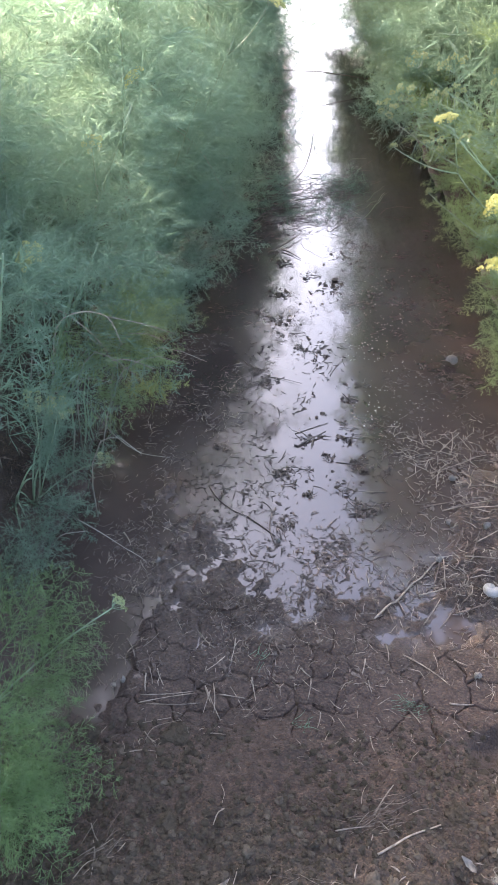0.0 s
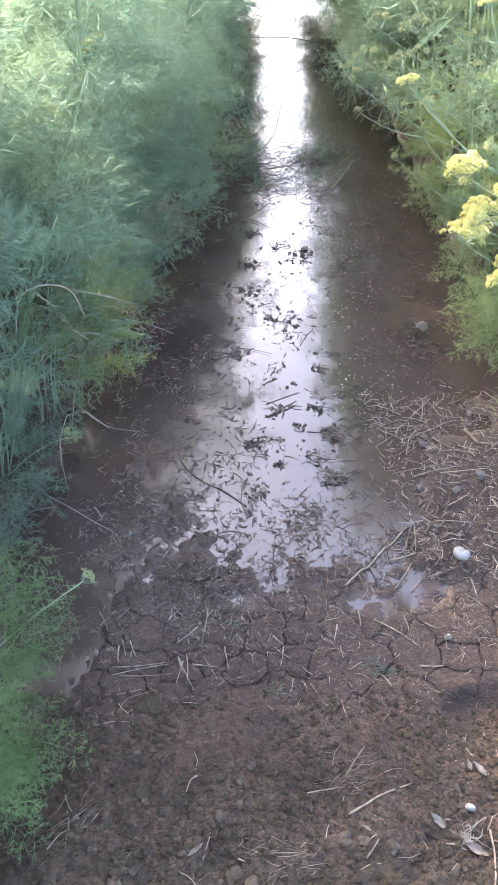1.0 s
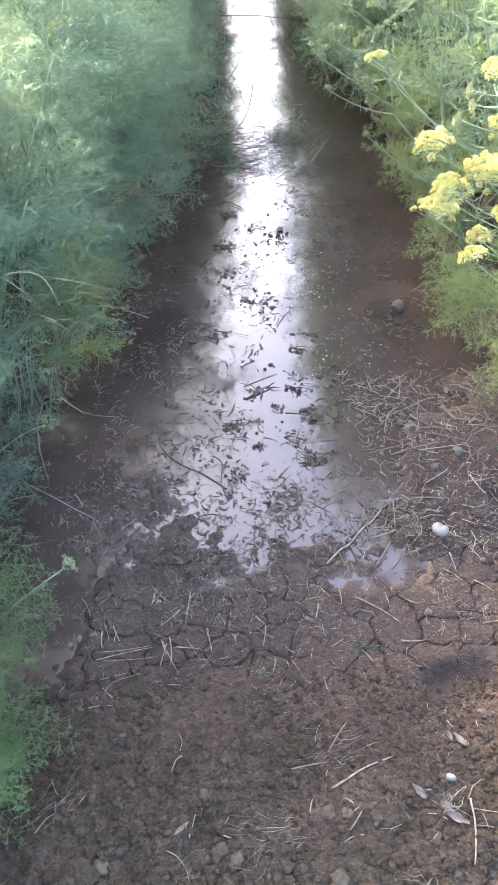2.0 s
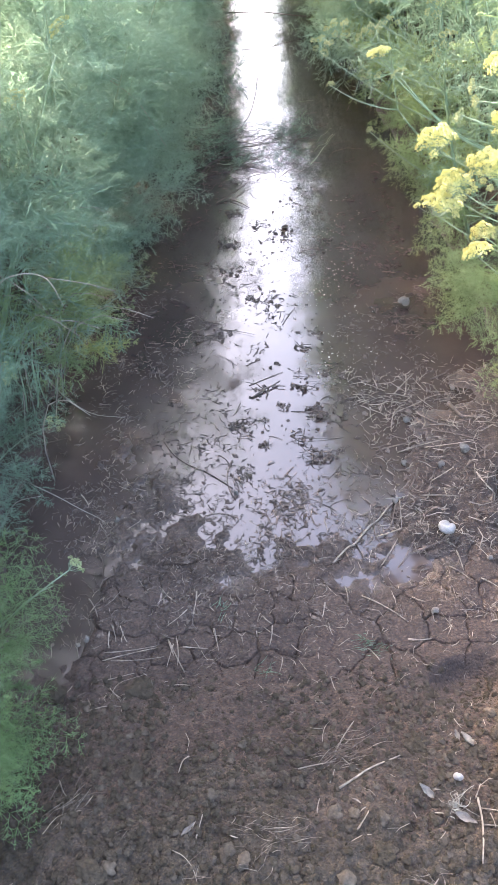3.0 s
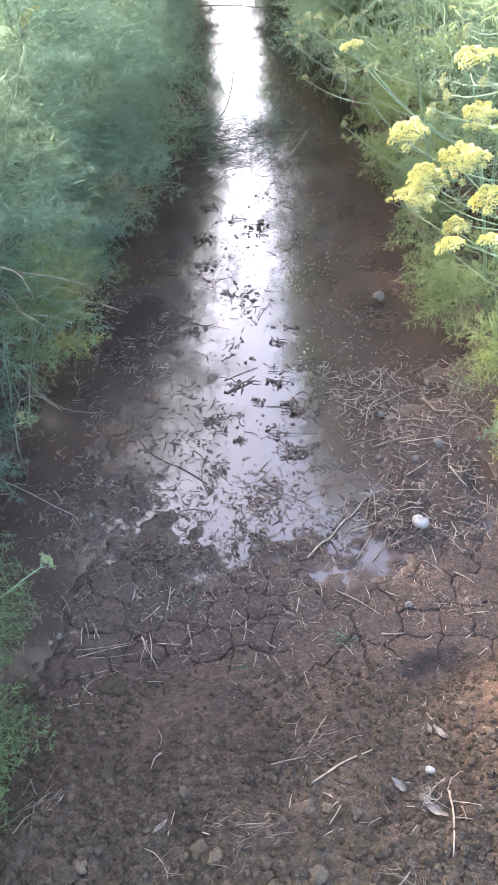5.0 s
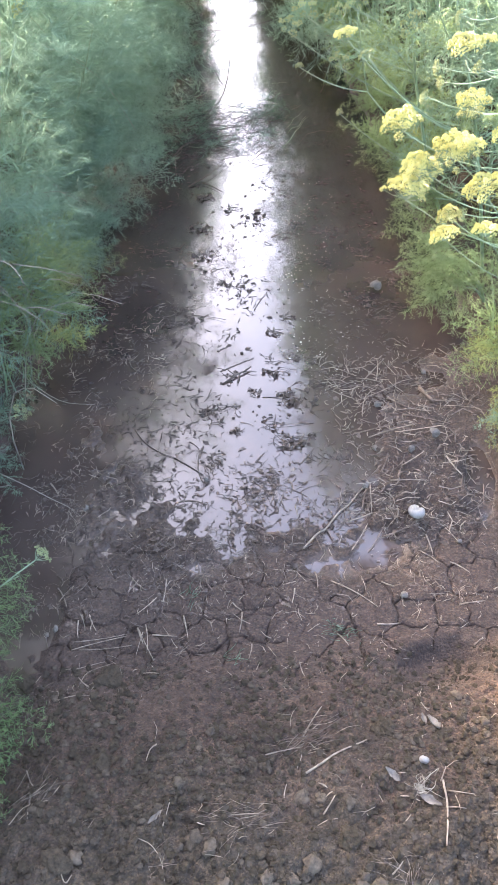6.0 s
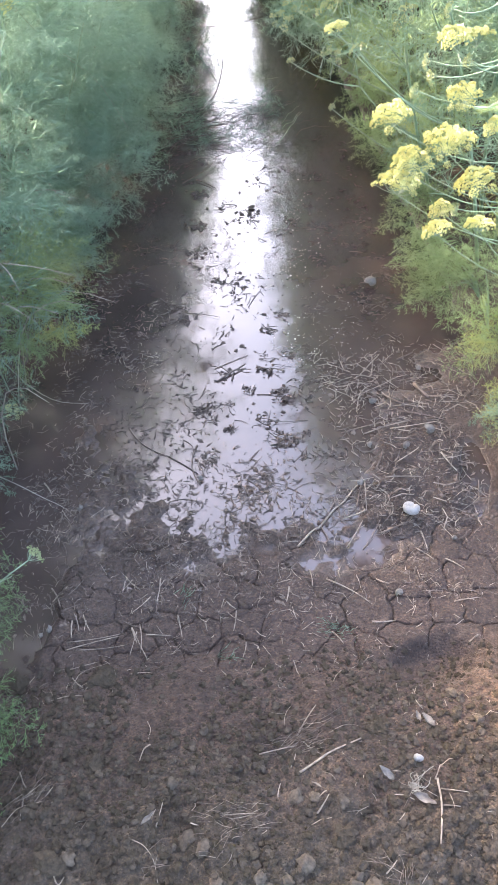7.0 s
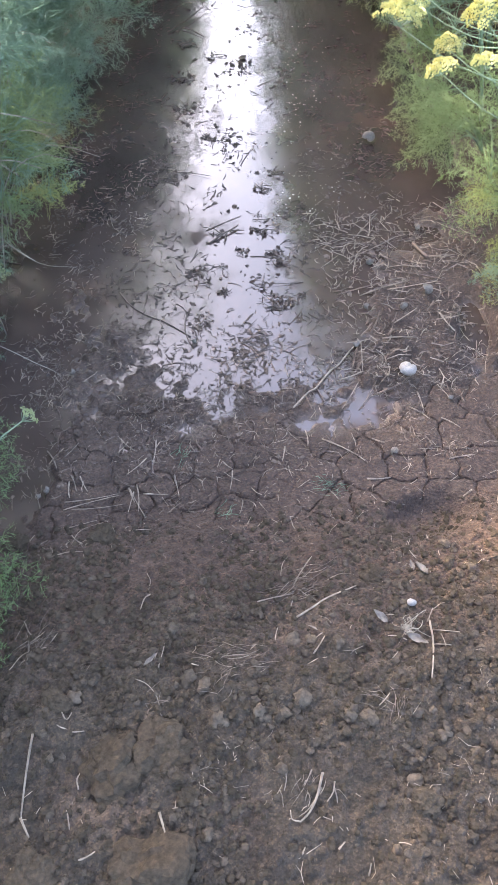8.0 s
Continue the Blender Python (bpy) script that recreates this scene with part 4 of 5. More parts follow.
def build_straws():
    r = random.Random(12)
    for q in SHOAL_STRAWS:
        w = r.uniform(0.0012, 0.0022)
        stick("straw", lying(r, q[:2], q[2:], w, r.uniform(0, 0.012)), w, w * 0.7, WETSTRAW if r.random() < 0.5 else STRAW, "dry straw stalk lying on the debris shoal", "straw", "straws on the shoal")
    for q in MUD_STRAWS:
        w = r.uniform(0.0012, 0.002)
        stick("straw", lying(r, q[:2], q[2:], w), w, w * 0.6, STRAW, "dry straw stalk lying on cracked mud", "straw", "straws on the mud")
    for q in BANK_STRAWS:
        w = r.uniform(0.0008, 0.0014)
        stick("straw", lying(r, q[:2], q[2:], w, r.uniform(0, 0.005)), w, w * 0.6, STRAW, "pale dry straw stalk on the crumbly bank", "straw", "straws on the bank")
    for q in WET_TWIGS:
        w = 0.0024 if q in WET_TWIGS[8:11] else r.uniform(0.0008, 0.0015)
        stick("twig", lying(r, q[:2], q[2:], w, r.uniform(-0.001, 0.006), 7, 0.14), w, w * 0.5, WETSTRAW, "dark soaked twig lying in shallow water", "twig", "twigs in the water")
    for i, q in enumerate(BENT_STRAWS + MORE_STRAWS):
        w = 0.0021 if i in (0, 1, 10, 14, 19, 25) else r.uniform(0.0008, 0.0014)
        stick("straw", draped(q, w), w, w * 0.6, STRAW, "pale bent straw stalk on the crumbly bank", "straw", "straws on the bank", 6, False)
    thick = lying(r, (0.739, 1.712), (0.757, 1.634), 0.005, 0.004)
    stick("stalk", thick, 0.0052, 0.0042, WETSTRAW, "thick brown split stalk on the debris shoal", "stalk", "", 8)
    # a dead side branch with short twigs, half sunk at the water's edge
    root = new("side_branch")
    tagged(root, "brown dead branch with short side twigs at the waterline", "branch")
    for i, q in enumerate(RAKE):
        w = (0.0026, 0.0017, 0.0017, 0.0022, 0.0015, 0.0016, 0.0024, 0.0014)[i]
        line = draped(q, w)
        line = [p + Vector((0, 0, 0.003)) for p in line]
        v, f = tube(line, [w * (1 - 0.35 * k / len(line)) * r.uniform(0.9, 1.12) for k in range(len(line))], 6)
        part("twig" if i else "limb", mesh_of("twig", v, f, STRAW if i in (0, 3, 5) else WETSTRAW, True), root)
    # a small forked branch in open water
    root = new("forked_branch")
    root.location = (0.225, 1.815, 0.002)
    tagged(root, "dark forked wet branch floating on the water", "branch")
    for a, b, w in (((-0.04, -0.025, 0), (0.045, 0.035, 0.006), 0.0032), ((0.0, 0.002, 0), (-0.03, 0.03, 0.008), 0.0022), ((0.01, 0.01, 0), (0.0, -0.03, 0.003), 0.0022), ((0.02, 0.02, 0), (0.06, 0.012, 0.004), 0.0018), ((-0.03, 0.025, 0.006), (-0.055, 0.032, 0.012), 0.0014)):
        v, f = tube(bent(a, b, (0, 0, 0.002), 4, r, 0.0015), [w, w, w * 0.9, w * 0.8, w * 0.6], 6)
        part("limb", mesh_of("limb", v, f, WETSTRAW, True), root)
    # bowed dead stems that hang from the left bank to the mud
    for pts, w in ((((-0.60, 1.98, 0.30), (-0.48, 1.90, 0.20), (-0.38, 1.80, 0.09), (-0.28, 1.74, 0.03), (-0.18, 1.72, 0.02)), 0.0019), (((-0.398, 1.445, 0.07), (-0.32, 1.41, 0.045), (-0.266, 1.38, 0.03), (-0.219, 1.358, 0.015), (-0.204, 1.346, 0.006)), 0.0014), (((-0.55, 2.25, 0.50), (-0.42, 2.15, 0.44), (-0.30, 2.10, 0.34), (-0.24, 2.05, 0.22)), 0.002), (((-0.62, 2.5, 0.6), (-0.46, 2.4, 0.56), (-0.32, 2.35, 0.44), (-0.22, 2.3, 0.28)), 0.002), (((-0.60, 1.75, 0.55), (-0.46, 1.72, 0.54), (-0.34, 1.70, 0.46), (-0.28, 1.68, 0.36)), 0.0018), (((-0.55, 2.9, 0.55), (-0.35, 2.8, 0.62), (-0.15, 2.75, 0.52), (-0.05, 2.7, 0.36)), 0.002)):
        stick("dead_stem", smooth(pts), w, w * 0.4, DEADSTEM, "pale dead stem bowing out of the bank's plants", "stem", "dead stems on the bank", 6, False)
    for pts, w in ((((-0.46, 1.7, 0.30), (-0.42, 1.7, 0.47), (-0.355, 1.7, 0.515), (-0.29, 1.7, 0.50), (-0.265, 1.7, 0.42)), 0.0026), (((-0.30, 1.75, 0.47), (-0.22, 1.75, 0.45), (-0.14, 1.75, 0.42)), 0.0016), (((-0.33, 1.75, 0.33), (-0.27, 1.75, 0.34), (-0.2, 1.75, 0.31)), 0.002), (((-0.44, 1.62, 0.0), (-0.42, 1.62, 0.12), (-0.40, 1.62, 0.22)), 0.0024), (((-0.47, 1.36, 0.0), (-0.41, 1.36, 0.09), (-0.34, 1.36, 0.11)), 0.0016)):
        stick("dead_stem", smooth(pts), w, w * 0.5, DEADSTEM, "pale dead stem bowing out of the bank's plants", "stem", "dead stems on the bank", 6, False)
    for i in range(7):
        x, y = -0.53 + 0.024 * i, 1.76 + 0.03 * (i % 4)
        stick("dead_stem", bent((x - 0.03, y, support(x, y) - 0.01), (x + r.uniform(-0.02, 0.06), y + r.uniform(-0.05, 0.05), 0.5 + r.uniform(-0.1, 0.15)), (r.uniform(-0.02, 0.02), 0, 0), 6, r, 0.006), r.uniform(0.0016, 0.0027), 0.001, STEM, "thick upright bare fennel stem on the bank", "stem", "dead stems on the bank", 7)
    for i in range(26):
        x, y = r.uniform(-0.65, -0.35), r.uniform(1.5, 3.2)
        z = support(x, y)
        h, dx = r.uniform(0.3, 0.7), r.uniform(0.05, 0.35)
        stick("dead_stem", bent((x, y, z), (x + dx, y + r.uniform(-0.15, 0.1), z + h * 0.6), (-0.03, 0, h * 0.3), 6, r, 0.006), 0.002, 0.0008, DEADSTEM, "pale dead stem bowing out of the bank's plants", "stem", "dead stems on the bank", 5, False)

    for q in FAN_STRAWS:
        w = r.uniform(0.0009, 0.0016)
        stick("straw", lying(r, q[:2], q[2:], w), w, w * 0.6, STRAW, "dry straw stalk lying on cracked mud", "straw", "straws on the mud")


build_straws()


def build_tangle():
    """Dead twigs and grass that lie across the ditch, farther along."""
    r = random.Random(21)
    root = new("twig_tangle")
    root.location = (0.30, 3.75, 0.0)
    tagged(root, "dark tangle of dead twigs and grass across the ditch", "twigs")
    for i in range(230):
        x, y = r.gauss(-0.06, 0.17), r.gauss(-0.3, 0.15)
        a = r.gauss(0.15, 0.9)
        l = r.uniform(0.05, 0.22)
        d = Vector((math.cos(a) * l, math.sin(a) * l, r.uniform(-0.02, 0.35) * l))
        p = Vector((x - d.x * 0.5, y - d.y * 0.5, r.uniform(-0.004, 0.04)))
        w = r.uniform(0.0006, 0.0018)
        v, f = tube(bent(p, p + d, (r.uniform(-0.15, 0.15) * l, r.uniform(-0.15, 0.15) * l, r.uniform(-0.05, 0.15) * l), 5, r, 0.012 * l / 0.2), [w * (1 - 0.12 * k) for k in range(6)], 4)
        part("twig", mesh_of("twig", v, f, (ROT, STEM, WETSTRAW, ROT)[i % 4], True), root)
    for i in range(26):
        p = Vector((r.gauss(-0.1, 0.15), r.gauss(-0.28, 0.14), 0.012))
        a = r.uniform(0, 6.28)
        part("frond", r.choice(FRONDS), root, "limp green fennel leaf", aim(p, (math.cos(a), math.sin(a), -0.25), r.uniform(-1, 1), r.uniform(0.25, 0.45)))
    for pts, w in ((((-0.262, -0.535, 0.01), (-0.194, -0.462, 0.03), (-0.051, -0.42, 0.03), (0.03, -0.36, 0.02)), 0.0032), (((0.02, 0.20, 0.12), (0.0, 0.05, 0.09), (-0.046, -0.1, 0.05), (-0.17, -0.27, 0.02), (-0.25, -0.32, 0.01)), 0.0032), (((-0.055, 0.13, 0.1), (-0.02, 0.02, 0.06)), 0.0018), (((-0.2, -0.785, 0.005), (-0.123, -0.72, 0.012), (-0.055, -0.63, 0.015)), 0.0026), (((-0.145, -0.766, 0.006), (-0.113, -0.79, 0.006), (-0.07, -0.84, 0.004)), 0.003), (((-0.17, -0.27, 0.02), (-0.08, -0.3, 0.03), (0.0, -0.34, 0.03)), 0.003)):
        line = smooth(pts)
        v, f = tube(line, [w * (1 - 0.6 * k / len(line)) for k in range(len(line))], 6)
        part("twig", mesh_of("twig", v, f, ROT, True), root)
    v, f = tube([(-0.42, 1.33, 0.08), (-0.15, 1.29, 0.1), (0.1, 1.26, 0.1), (0.4, 1.28, 0.05)], [0.0035, 0.0035, 0.003, 0.0025], 6)
    tagged(new("branch", mesh_of("branch", v, f, ROT, True)), "thin bare branch spanning the far ditch", "branch").location = root.location


build_tangle()


# ---- snail shells ----
def shell_mesh(size, mat, seed):
    """A coiled snail shell: one tube that widens over three turns round a short spire."""
    verts, faces = [], []
    turns, per, ring = 3.2, 18, 10
    n = int(turns * per)
    for i in range(n + 1):
        a = 2 * math.pi * i / per
        g = math.exp(0.135 * (a - turns * 2 * math.pi))
        c = Vector((math.cos(a) * g * 0.55, math.sin(a) * g * 0.55, -0.85 * g + 0.85))
        out = Vector((math.cos(a), math.sin(a), 0))
        for k in range(ring):
            w = 2 * math.pi * k / ring
            verts.append((c + (out * math.cos(w) + Vector((0, 0, 1)) * math.sin(w) * 1.2) * g * 0.5) * size * 0.5)
        if i:
            o = (i - 1) * ring
            faces += [(o + k, o + ring + k, o + ring + (k + 1) % ring, o + (k + 1) % ring) for k in range(ring)]
    return mesh_of("snail_shell", verts, faces, mat, True)


def build_shells():
    white, dull = shell_mesh(1.0, SHELL, 1), shell_mesh(1.0, DULLSHELL, 2)
    for x, y, size, me, rx, rz, label in (
            (0.619, 1.241, 0.050, white, -15, -62, "large white snail shell lying on the mud"),
            (0.705, 2.20, 0.046, dull, 80, 120, "muddy grey snail shell at the water's edge"),
            (0.522, 1.362, 0.024, dull, 40, 10, "small grey snail shell among straw"),
            (0.729, 1.505, 0.036, dull, 100, 80, "pale weathered snail shell among straw"),
            (0.659, 1.455, 0.026, dull, 60, 200, "small muddy snail shell among straw"),
            (0.607, 1.655, 0.028, dull, 70, 300, "small muddy snail shell among straw"),
            (0.761, 1.770, 0.024, dull, 30, 60, "small grey snail shell among straw"),
            (0.572, 1.490, 0.020, dull, 20, 220, "small pale snail shell among straw"),
            (0.551, 1.024, 0.022, dull, 50, 160, "small grey snail shell on cracked mud"),
            (0.490, 0.624, 0.024, white, 95, 200, "chipped white snail shell on the bank"),
            (-0.217, 1.016, 0.019, dull, 60, 30, "tiny pale snail shell in shallow water"),
            (-0.235, 1.006, 0.015, dull, 20, 90, "tiny pale snail shell in shallow water"),
            (0.706, 1.160, 0.020, dull, 150, 60, "small muddy snail shell on cracked mud"),
            (0.126, 1.426, 0.020, dull, 80, 260, "small muddy snail shell in the water"),
            (-0.178, 1.358, 0.022, dull, 110, 20, "small muddy snail shell in the water")):
        ob = tagged(new("snail_shell", me), label, "shell", "snail shells")
        ob.matrix_basis = Matrix.Translation((x, y, support(x, y) + size * 0.36)) @ Matrix.Rotation(radians(rx), 4, "X") @ Matrix.Rotation(radians(rz), 4, "Z") @ Matrix.Diagonal((size, size, size, 1))


build_shells()


# ---- clods and stones ----
def lump(r, seed, size, squash=0.7, level=2, rough=0.35):
    """Verts and faces of an uneven clod."""
    bm = bmesh.new()
    bmesh.ops.create_icosphere(bm, subdivisions=level, radius=1.0)
    off = Vector((seed * 3.7, seed * 1.3, seed * 2.1))
    for v in bm.verts:
        c = v.co.copy()
        k = 1 + rough * noise.noise(c * 1.1 + off) + rough * 0.5 * noise.noise(c * 2.7 + off) + (rough * 0.3 * noise.noise(c * 6 + off) + rough * 0.2 * noise.noise(c * 13 + off) if level > 2 else 0)
        v.co = Vector((c.x * k, c.y * k, c.z * k * squash)) * size
    verts = [v.co.copy() for v in bm.verts]
    faces = [tuple(v.index for v in f.verts) for f in bm.faces]
    bm.free()
    return verts, faces


CLODS = ((-0.033, 0.387, 0.0463), (0.037, 0.401, 0.0481), (0.025, 0.237, 0.0579), (-0.144, 0.25, 0.0326), (0.084, 0.331, 0.016), (0.441, 0.29, 0.0208), (0.474, 0.358, 0.0135), (0.435, 0.692, 0.0216), (-0.089, 0.866, 0.031), (-0.128, 0.494, 0.0221), (0.339, 0.501, 0.0177), (-0.273, 0.892, 0.0274), (-0.075, 0.671, 0.0194))
STONES = ((0.065, 0.612, 0.0092), (0.135, 0.442, 0.0144), (0.271, 0.465, 0.0135), (0.376, 0.423, 0.0125), (0.243, 0.444, 0.0086), (0.431, 0.324, 0.0105), (0.453, 0.421, 0.0087), (0.235, 0.413, 0.0048), (0.275, 0.379, 0.0056), (0.587, 0.756, 0.0091), (0.619, 0.691, 0.0088), (0.228, 0.357, 0.0084), (0.11, 0.278, 0.0084), (-0.104, 0.506, 0.0111), (-0.132, 0.409, 0.0059), (0.272, 0.575, 0.0132), (0.303, 0.57, 0.0101), (0.089, 0.52, 0.0129), (0.115, 0.501, 0.0117), (0.347, 0.552, 0.01), (0.202, 0.451, 0.0087), (0.218, 0.425, 0.0058), (0.351, 0.439, 0.0077), (0.345, 0.427, 0.0086), (0.527, 0.353, 0.0086), (0.488, 0.385, 0.0087), (0.411, 0.403, 0.0048), (0.381, 0.231, 0.0074), (0.119, 0.714, 0.0086))


def build_clods():
    r = random.Random(33)
    for i, (x, y, s) in enumerate(CLODS):
        ob = new("clod", mesh_of("clod", *lump(r, i, s, 0.52, 4, 0.46), CLOD))
        ob.location, ob.rotation_euler = (x, y, support(x, y) + s * 0.05), (0, 0, r.uniform(0, 6))
        tagged(ob, "crumbly brown earth clod on the bank", "clod", "clods on the bank")
    for i, (x, y, s) in enumerate(STONES):
        ob = new("stone", mesh_of("stone", *lump(r, 50 + i, s, 0.6, 3, 0.75), STONE, True))
        ob.location, ob.rotation_euler = (x, y, support(x, y) + s * 0.3), (0, 0, r.uniform(0, 6))
        tagged(ob, "pale rounded stone on the bank", "stone", "stones on the bank")
    kinds = [lump(r, 100 + i, 1.0, 0.62, 2, 0.9) for i in range(14)]
    small = [lump(r, 130 + i, 1.0, 0.65, 1, 0.8) for i in range(6)]
    for name, count, lo, hi, mat, label in (("earth_crumbs", 23000, 0.0009, 0.007, CLOD, "loose brown earth crumbs strewn over the bank"), ("gravel", 6500, 0.001, 0.0068, STONE, "small pale pebbles strewn over the bank")):
        pieces = []
        while len(pieces) < count:
            x, y = r.uniform(-0.42, 0.78), r.uniform(0.08, 1.12)
            if r.random() > 1.03 - 0.2 * step(0.5, 0.7, y) - 0.9 * step(0.82, 0.95, y) or 0.5 + 0.5 * float(value_noise(x, y, 0.11, 41)) < r.random() * 0.95:
                continue
            if ground_z(x, y) < 0.006:
                continue
            s = lo + (hi - lo) * r.random() ** (8 if mat is CLOD else 4.5)
            v, f = r.choice(kinds if s > 0.0032 else small)
            w = r.uniform(0, 6.28)
            c, d = math.cos(w) * s, math.sin(w) * s
            z = support(x, y) + s * 0.3
            pieces.append(([(x + c * p.x - d * p.y, y + d * p.x + c * p.y, z + s * p.z) for p in v], f))
        tagged(new(name, mesh_of(name, *merged(pieces), mat)), label, "gravel", kind="stuff")


build_clods()


# ---- litter ----
def splinter(r, p, length, radius):
    """A thin bent bit of stalk."""
    a = r.uniform(0, 6.28)
    d = Vector((math.cos(a), math.sin(a), r.uniform(-0.12, 0.2))) * length * 0.5
    p = Vector(p)
    side = Vector((-d.y, d.x, r.uniform(0, 0.6) * length)) * r.uniform(-0.45, 0.45)
    w = radius
    main = tube([p - d, p + side, p + d], [w * r.uniform(0.5, 1), w, w * r.uniform(0.3, 1)], 4)
    if length < 0.018 or r.random() < 0.55:
        return main
    fork = Vector((-d.y, d.x, 0)) * r.uniform(-0.9, 0.9) + d * 0.5  # a broken side twig
    return merged([main, tube([p + side, p + side + fork * 0.5, p + side + fork], [w * 0.7, w * 0.6, w * 0.3], 4)])


def scrap(r, p, size):
    """A crumpled scrap of rotten leaf."""
    n = r.randint(5, 7)
    turn, flat = r.uniform(0, 6.28), r.uniform(0.35, 1.0)
    top, low = [], []
    for k in range(n):
        a = 2 * math.pi * k / n
        q = size * r.uniform(0.45, 1.1)
        x, y = math.cos(a) * q, math.sin(a) * q * flat
        top.append((p[0] + x * math.cos(turn) - y * math.sin(turn), p[1] + x * math.sin(turn) + y * math.cos(turn), p[2] + r.uniform(-0.2, 0.45) * size))
    mid = (p[0], p[1], p[2] + r.uniform(-0.1, 0.5) * size)
    low = [(x, y, z - 0.0007) for x, y, z in top]
    verts = top + low + [mid, (mid[0], mid[1], mid[2] - 0.0007)]
    faces = []
    for k in range(n):
        j = (k + 1) % n
        faces += [(k, j, 2 * n), (n + j, n + k, 2 * n + 1), (k, n + k, n + j, j)]
    return verts, faces


def curl(r, p, length, width):
    """An arched, twisted strip of dead leaf with some thickness."""
    a = r.uniform(0, 6.28)
    d, side = Vector((math.cos(a), math.sin(a), 0)), Vector((-math.sin(a), math.cos(a), 0))
    lift, bend, twist = r.uniform(0.02, 0.22) * length, r.uniform(-0.18, 0.18) * length, r.uniform(-0.9, 0.9)
    verts, faces = [], []
    for i in range(5):
        t = i / 4
        c = Vector(p) + d * ((t - 0.5) * length) + side * (bend * 4 * t * (1 - t)) + Vector((0, 0, lift * 4 * t * (1 - t)))
        w = width * (0.25, 0.9, 1.0, 0.8, 0.15)[i] * r.uniform(0.8, 1.15)
        k = twist * (t - 0.5) * 2
        s = side * math.cos(k) + Vector((0, 0, math.sin(k)))
        verts += [c - s * w, c + Vector((0, 0, width * 0.25)), c + s * w, c - Vector((0, 0, width * 0.12))]
        if i:
            o = 4 * (i - 1)
            faces += [(o + j, o + (j + 1) % 4, o + 4 + (j + 1) % 4, o + 4 + j) for j in range(4)]
    return verts, faces + [(3, 2, 1, 0), (16, 17, 18, 19)]


def build_litter():
    r = random.Random(44)

    def fill(name, count, area, density, mat, make, label):
        pieces, tries = [], 0
        while len(pieces) < count and tries < count * 40:
            tries += 1
            x, y = r.uniform(*area[:2]), r.uniform(*area[2:])
            if r.random() <= density(x, y):
                pieces.append(make((x, y, support(x, y))))
        tagged(new(name, mesh_of(name, *merged(pieces), mat)), label, "litter", kind="stuff")

    def patch(x, y, size, seed):
        return 0.5 + 0.5 * float(value_noise(x, y, size, seed))

    def water_side(x, y):
        lane = 0.3 + 0.6 * (1 - step(0.02, 0.2, x)) + 0.7 * step(0.36, 0.5, x)
        lane = lane + 1.0 * float(step(1.12, 1.25, y) * (1 - step(1.45, 1.75, y)))
        return min(1.0, float(lane)) * patch(x, y, 0.07, 51) ** 3.2 * (0.5 + 3.6 * patch(x, y, 0.022, 56) ** 2) * (1.0 - 0.5 * float(step(2.3, 3.2, y)))

    def shore(x, y):
        return patch(x, y, 0.10, 52) ** 2 * 1.3 * float(step(0.78, 1.05, y) * (1 - step(1.42, 1.55, y)))

    def shoal(x, y):
        return float(step(0.42, 0.58, x + 0.1 * (y - 1.5))) * float(1 - step(1.75, 1.95, y)) * (0.2 + 0.8 * patch(x, y, 0.08, 53) ** 1.5)

    def bank(x, y):
        return patch(x, y, 0.12, 54) ** 3 * 1.5

    def bits(lo, hi, thin, thick, lift=0.002):
        return lambda p: splinter(r, (p[0], p[1], p[2] + r.uniform(0, lift)), lo + (hi - lo) * r.random() ** 2.5, r.uniform(thin, thick))

    def scraps(lo, hi):
        return lambda p: scrap(r, (p[0], p[1], p[2] + r.uniform(-0.001, 0.002)), lo + (hi - lo) * r.random() ** 2.5)

    def edge(x, y):
        line = 0.98 + 0.24 * float(step(-0.27, -0.15, x))
        return float(step(line - 0.05, line + 0.04, y) * (1 - step(line + 0.12, line + 0.4, y))) * patch(x, y, 0.06, 57) ** 2.2 * (0.3 + 1.6 * patch(x, y, 0.025, 63) ** 2) * (0.35 + 0.65 * float(step(-0.15, 0.0, x)))

    def left_silt(x, y):
        return float(step(-0.34, -0.2, x) * (1 - step(0.02, 0.16, x))) * patch(x, y, 0.09, 58) ** 2 * (0.4 + 2.0 * patch(x, y, 0.03, 59) ** 2)

    def curls(lo, hi):
        def make(p):
            l = lo + (hi - lo) * r.random() ** 2.2
            return curl(r, (p[0], p[1], p[2] + r.uniform(0.0, 0.002)), l, min(0.0028, l * r.uniform(0.05, 0.12)))
        return make

    fill("edge_leaves", 320, (-0.3, 0.62, 0.9, 1.55), edge, ROT, curls(0.006, 0.028), "dark curled wet leaf strips along the waterline")
    fill("edge_pale_leaves", 320, (-0.3, 0.62, 0.9, 1.55), edge, WETSTRAW, curls(0.006, 0.026), "brown curled leaf strips along the waterline")
    fill("silt_leaves", 650, (-0.34, 0.2, 1.25, 2.6), left_silt, WETSTRAW, curls(0.006, 0.026), "soaked brown leaf strips on the silt")
    fill("silt_straw", 420, (-0.34, 0.2, 1.25, 2.4), left_silt, STRAW, bits(0.008, 0.04, 0.0005, 0.0011, 0.003), "thin pale straw bits on the silt")
    fill("bank_foot_litter", 450, (-0.72, -0.33, 1.15, 2.1), lambda x, y: 0.3 + 0.7 * patch(x, y, 0.07, 72), WETSTRAW, bits(0.01, 0.07, 0.0006, 0.0016, 0.01), "brown dead stalk bits at the foot of the bank")
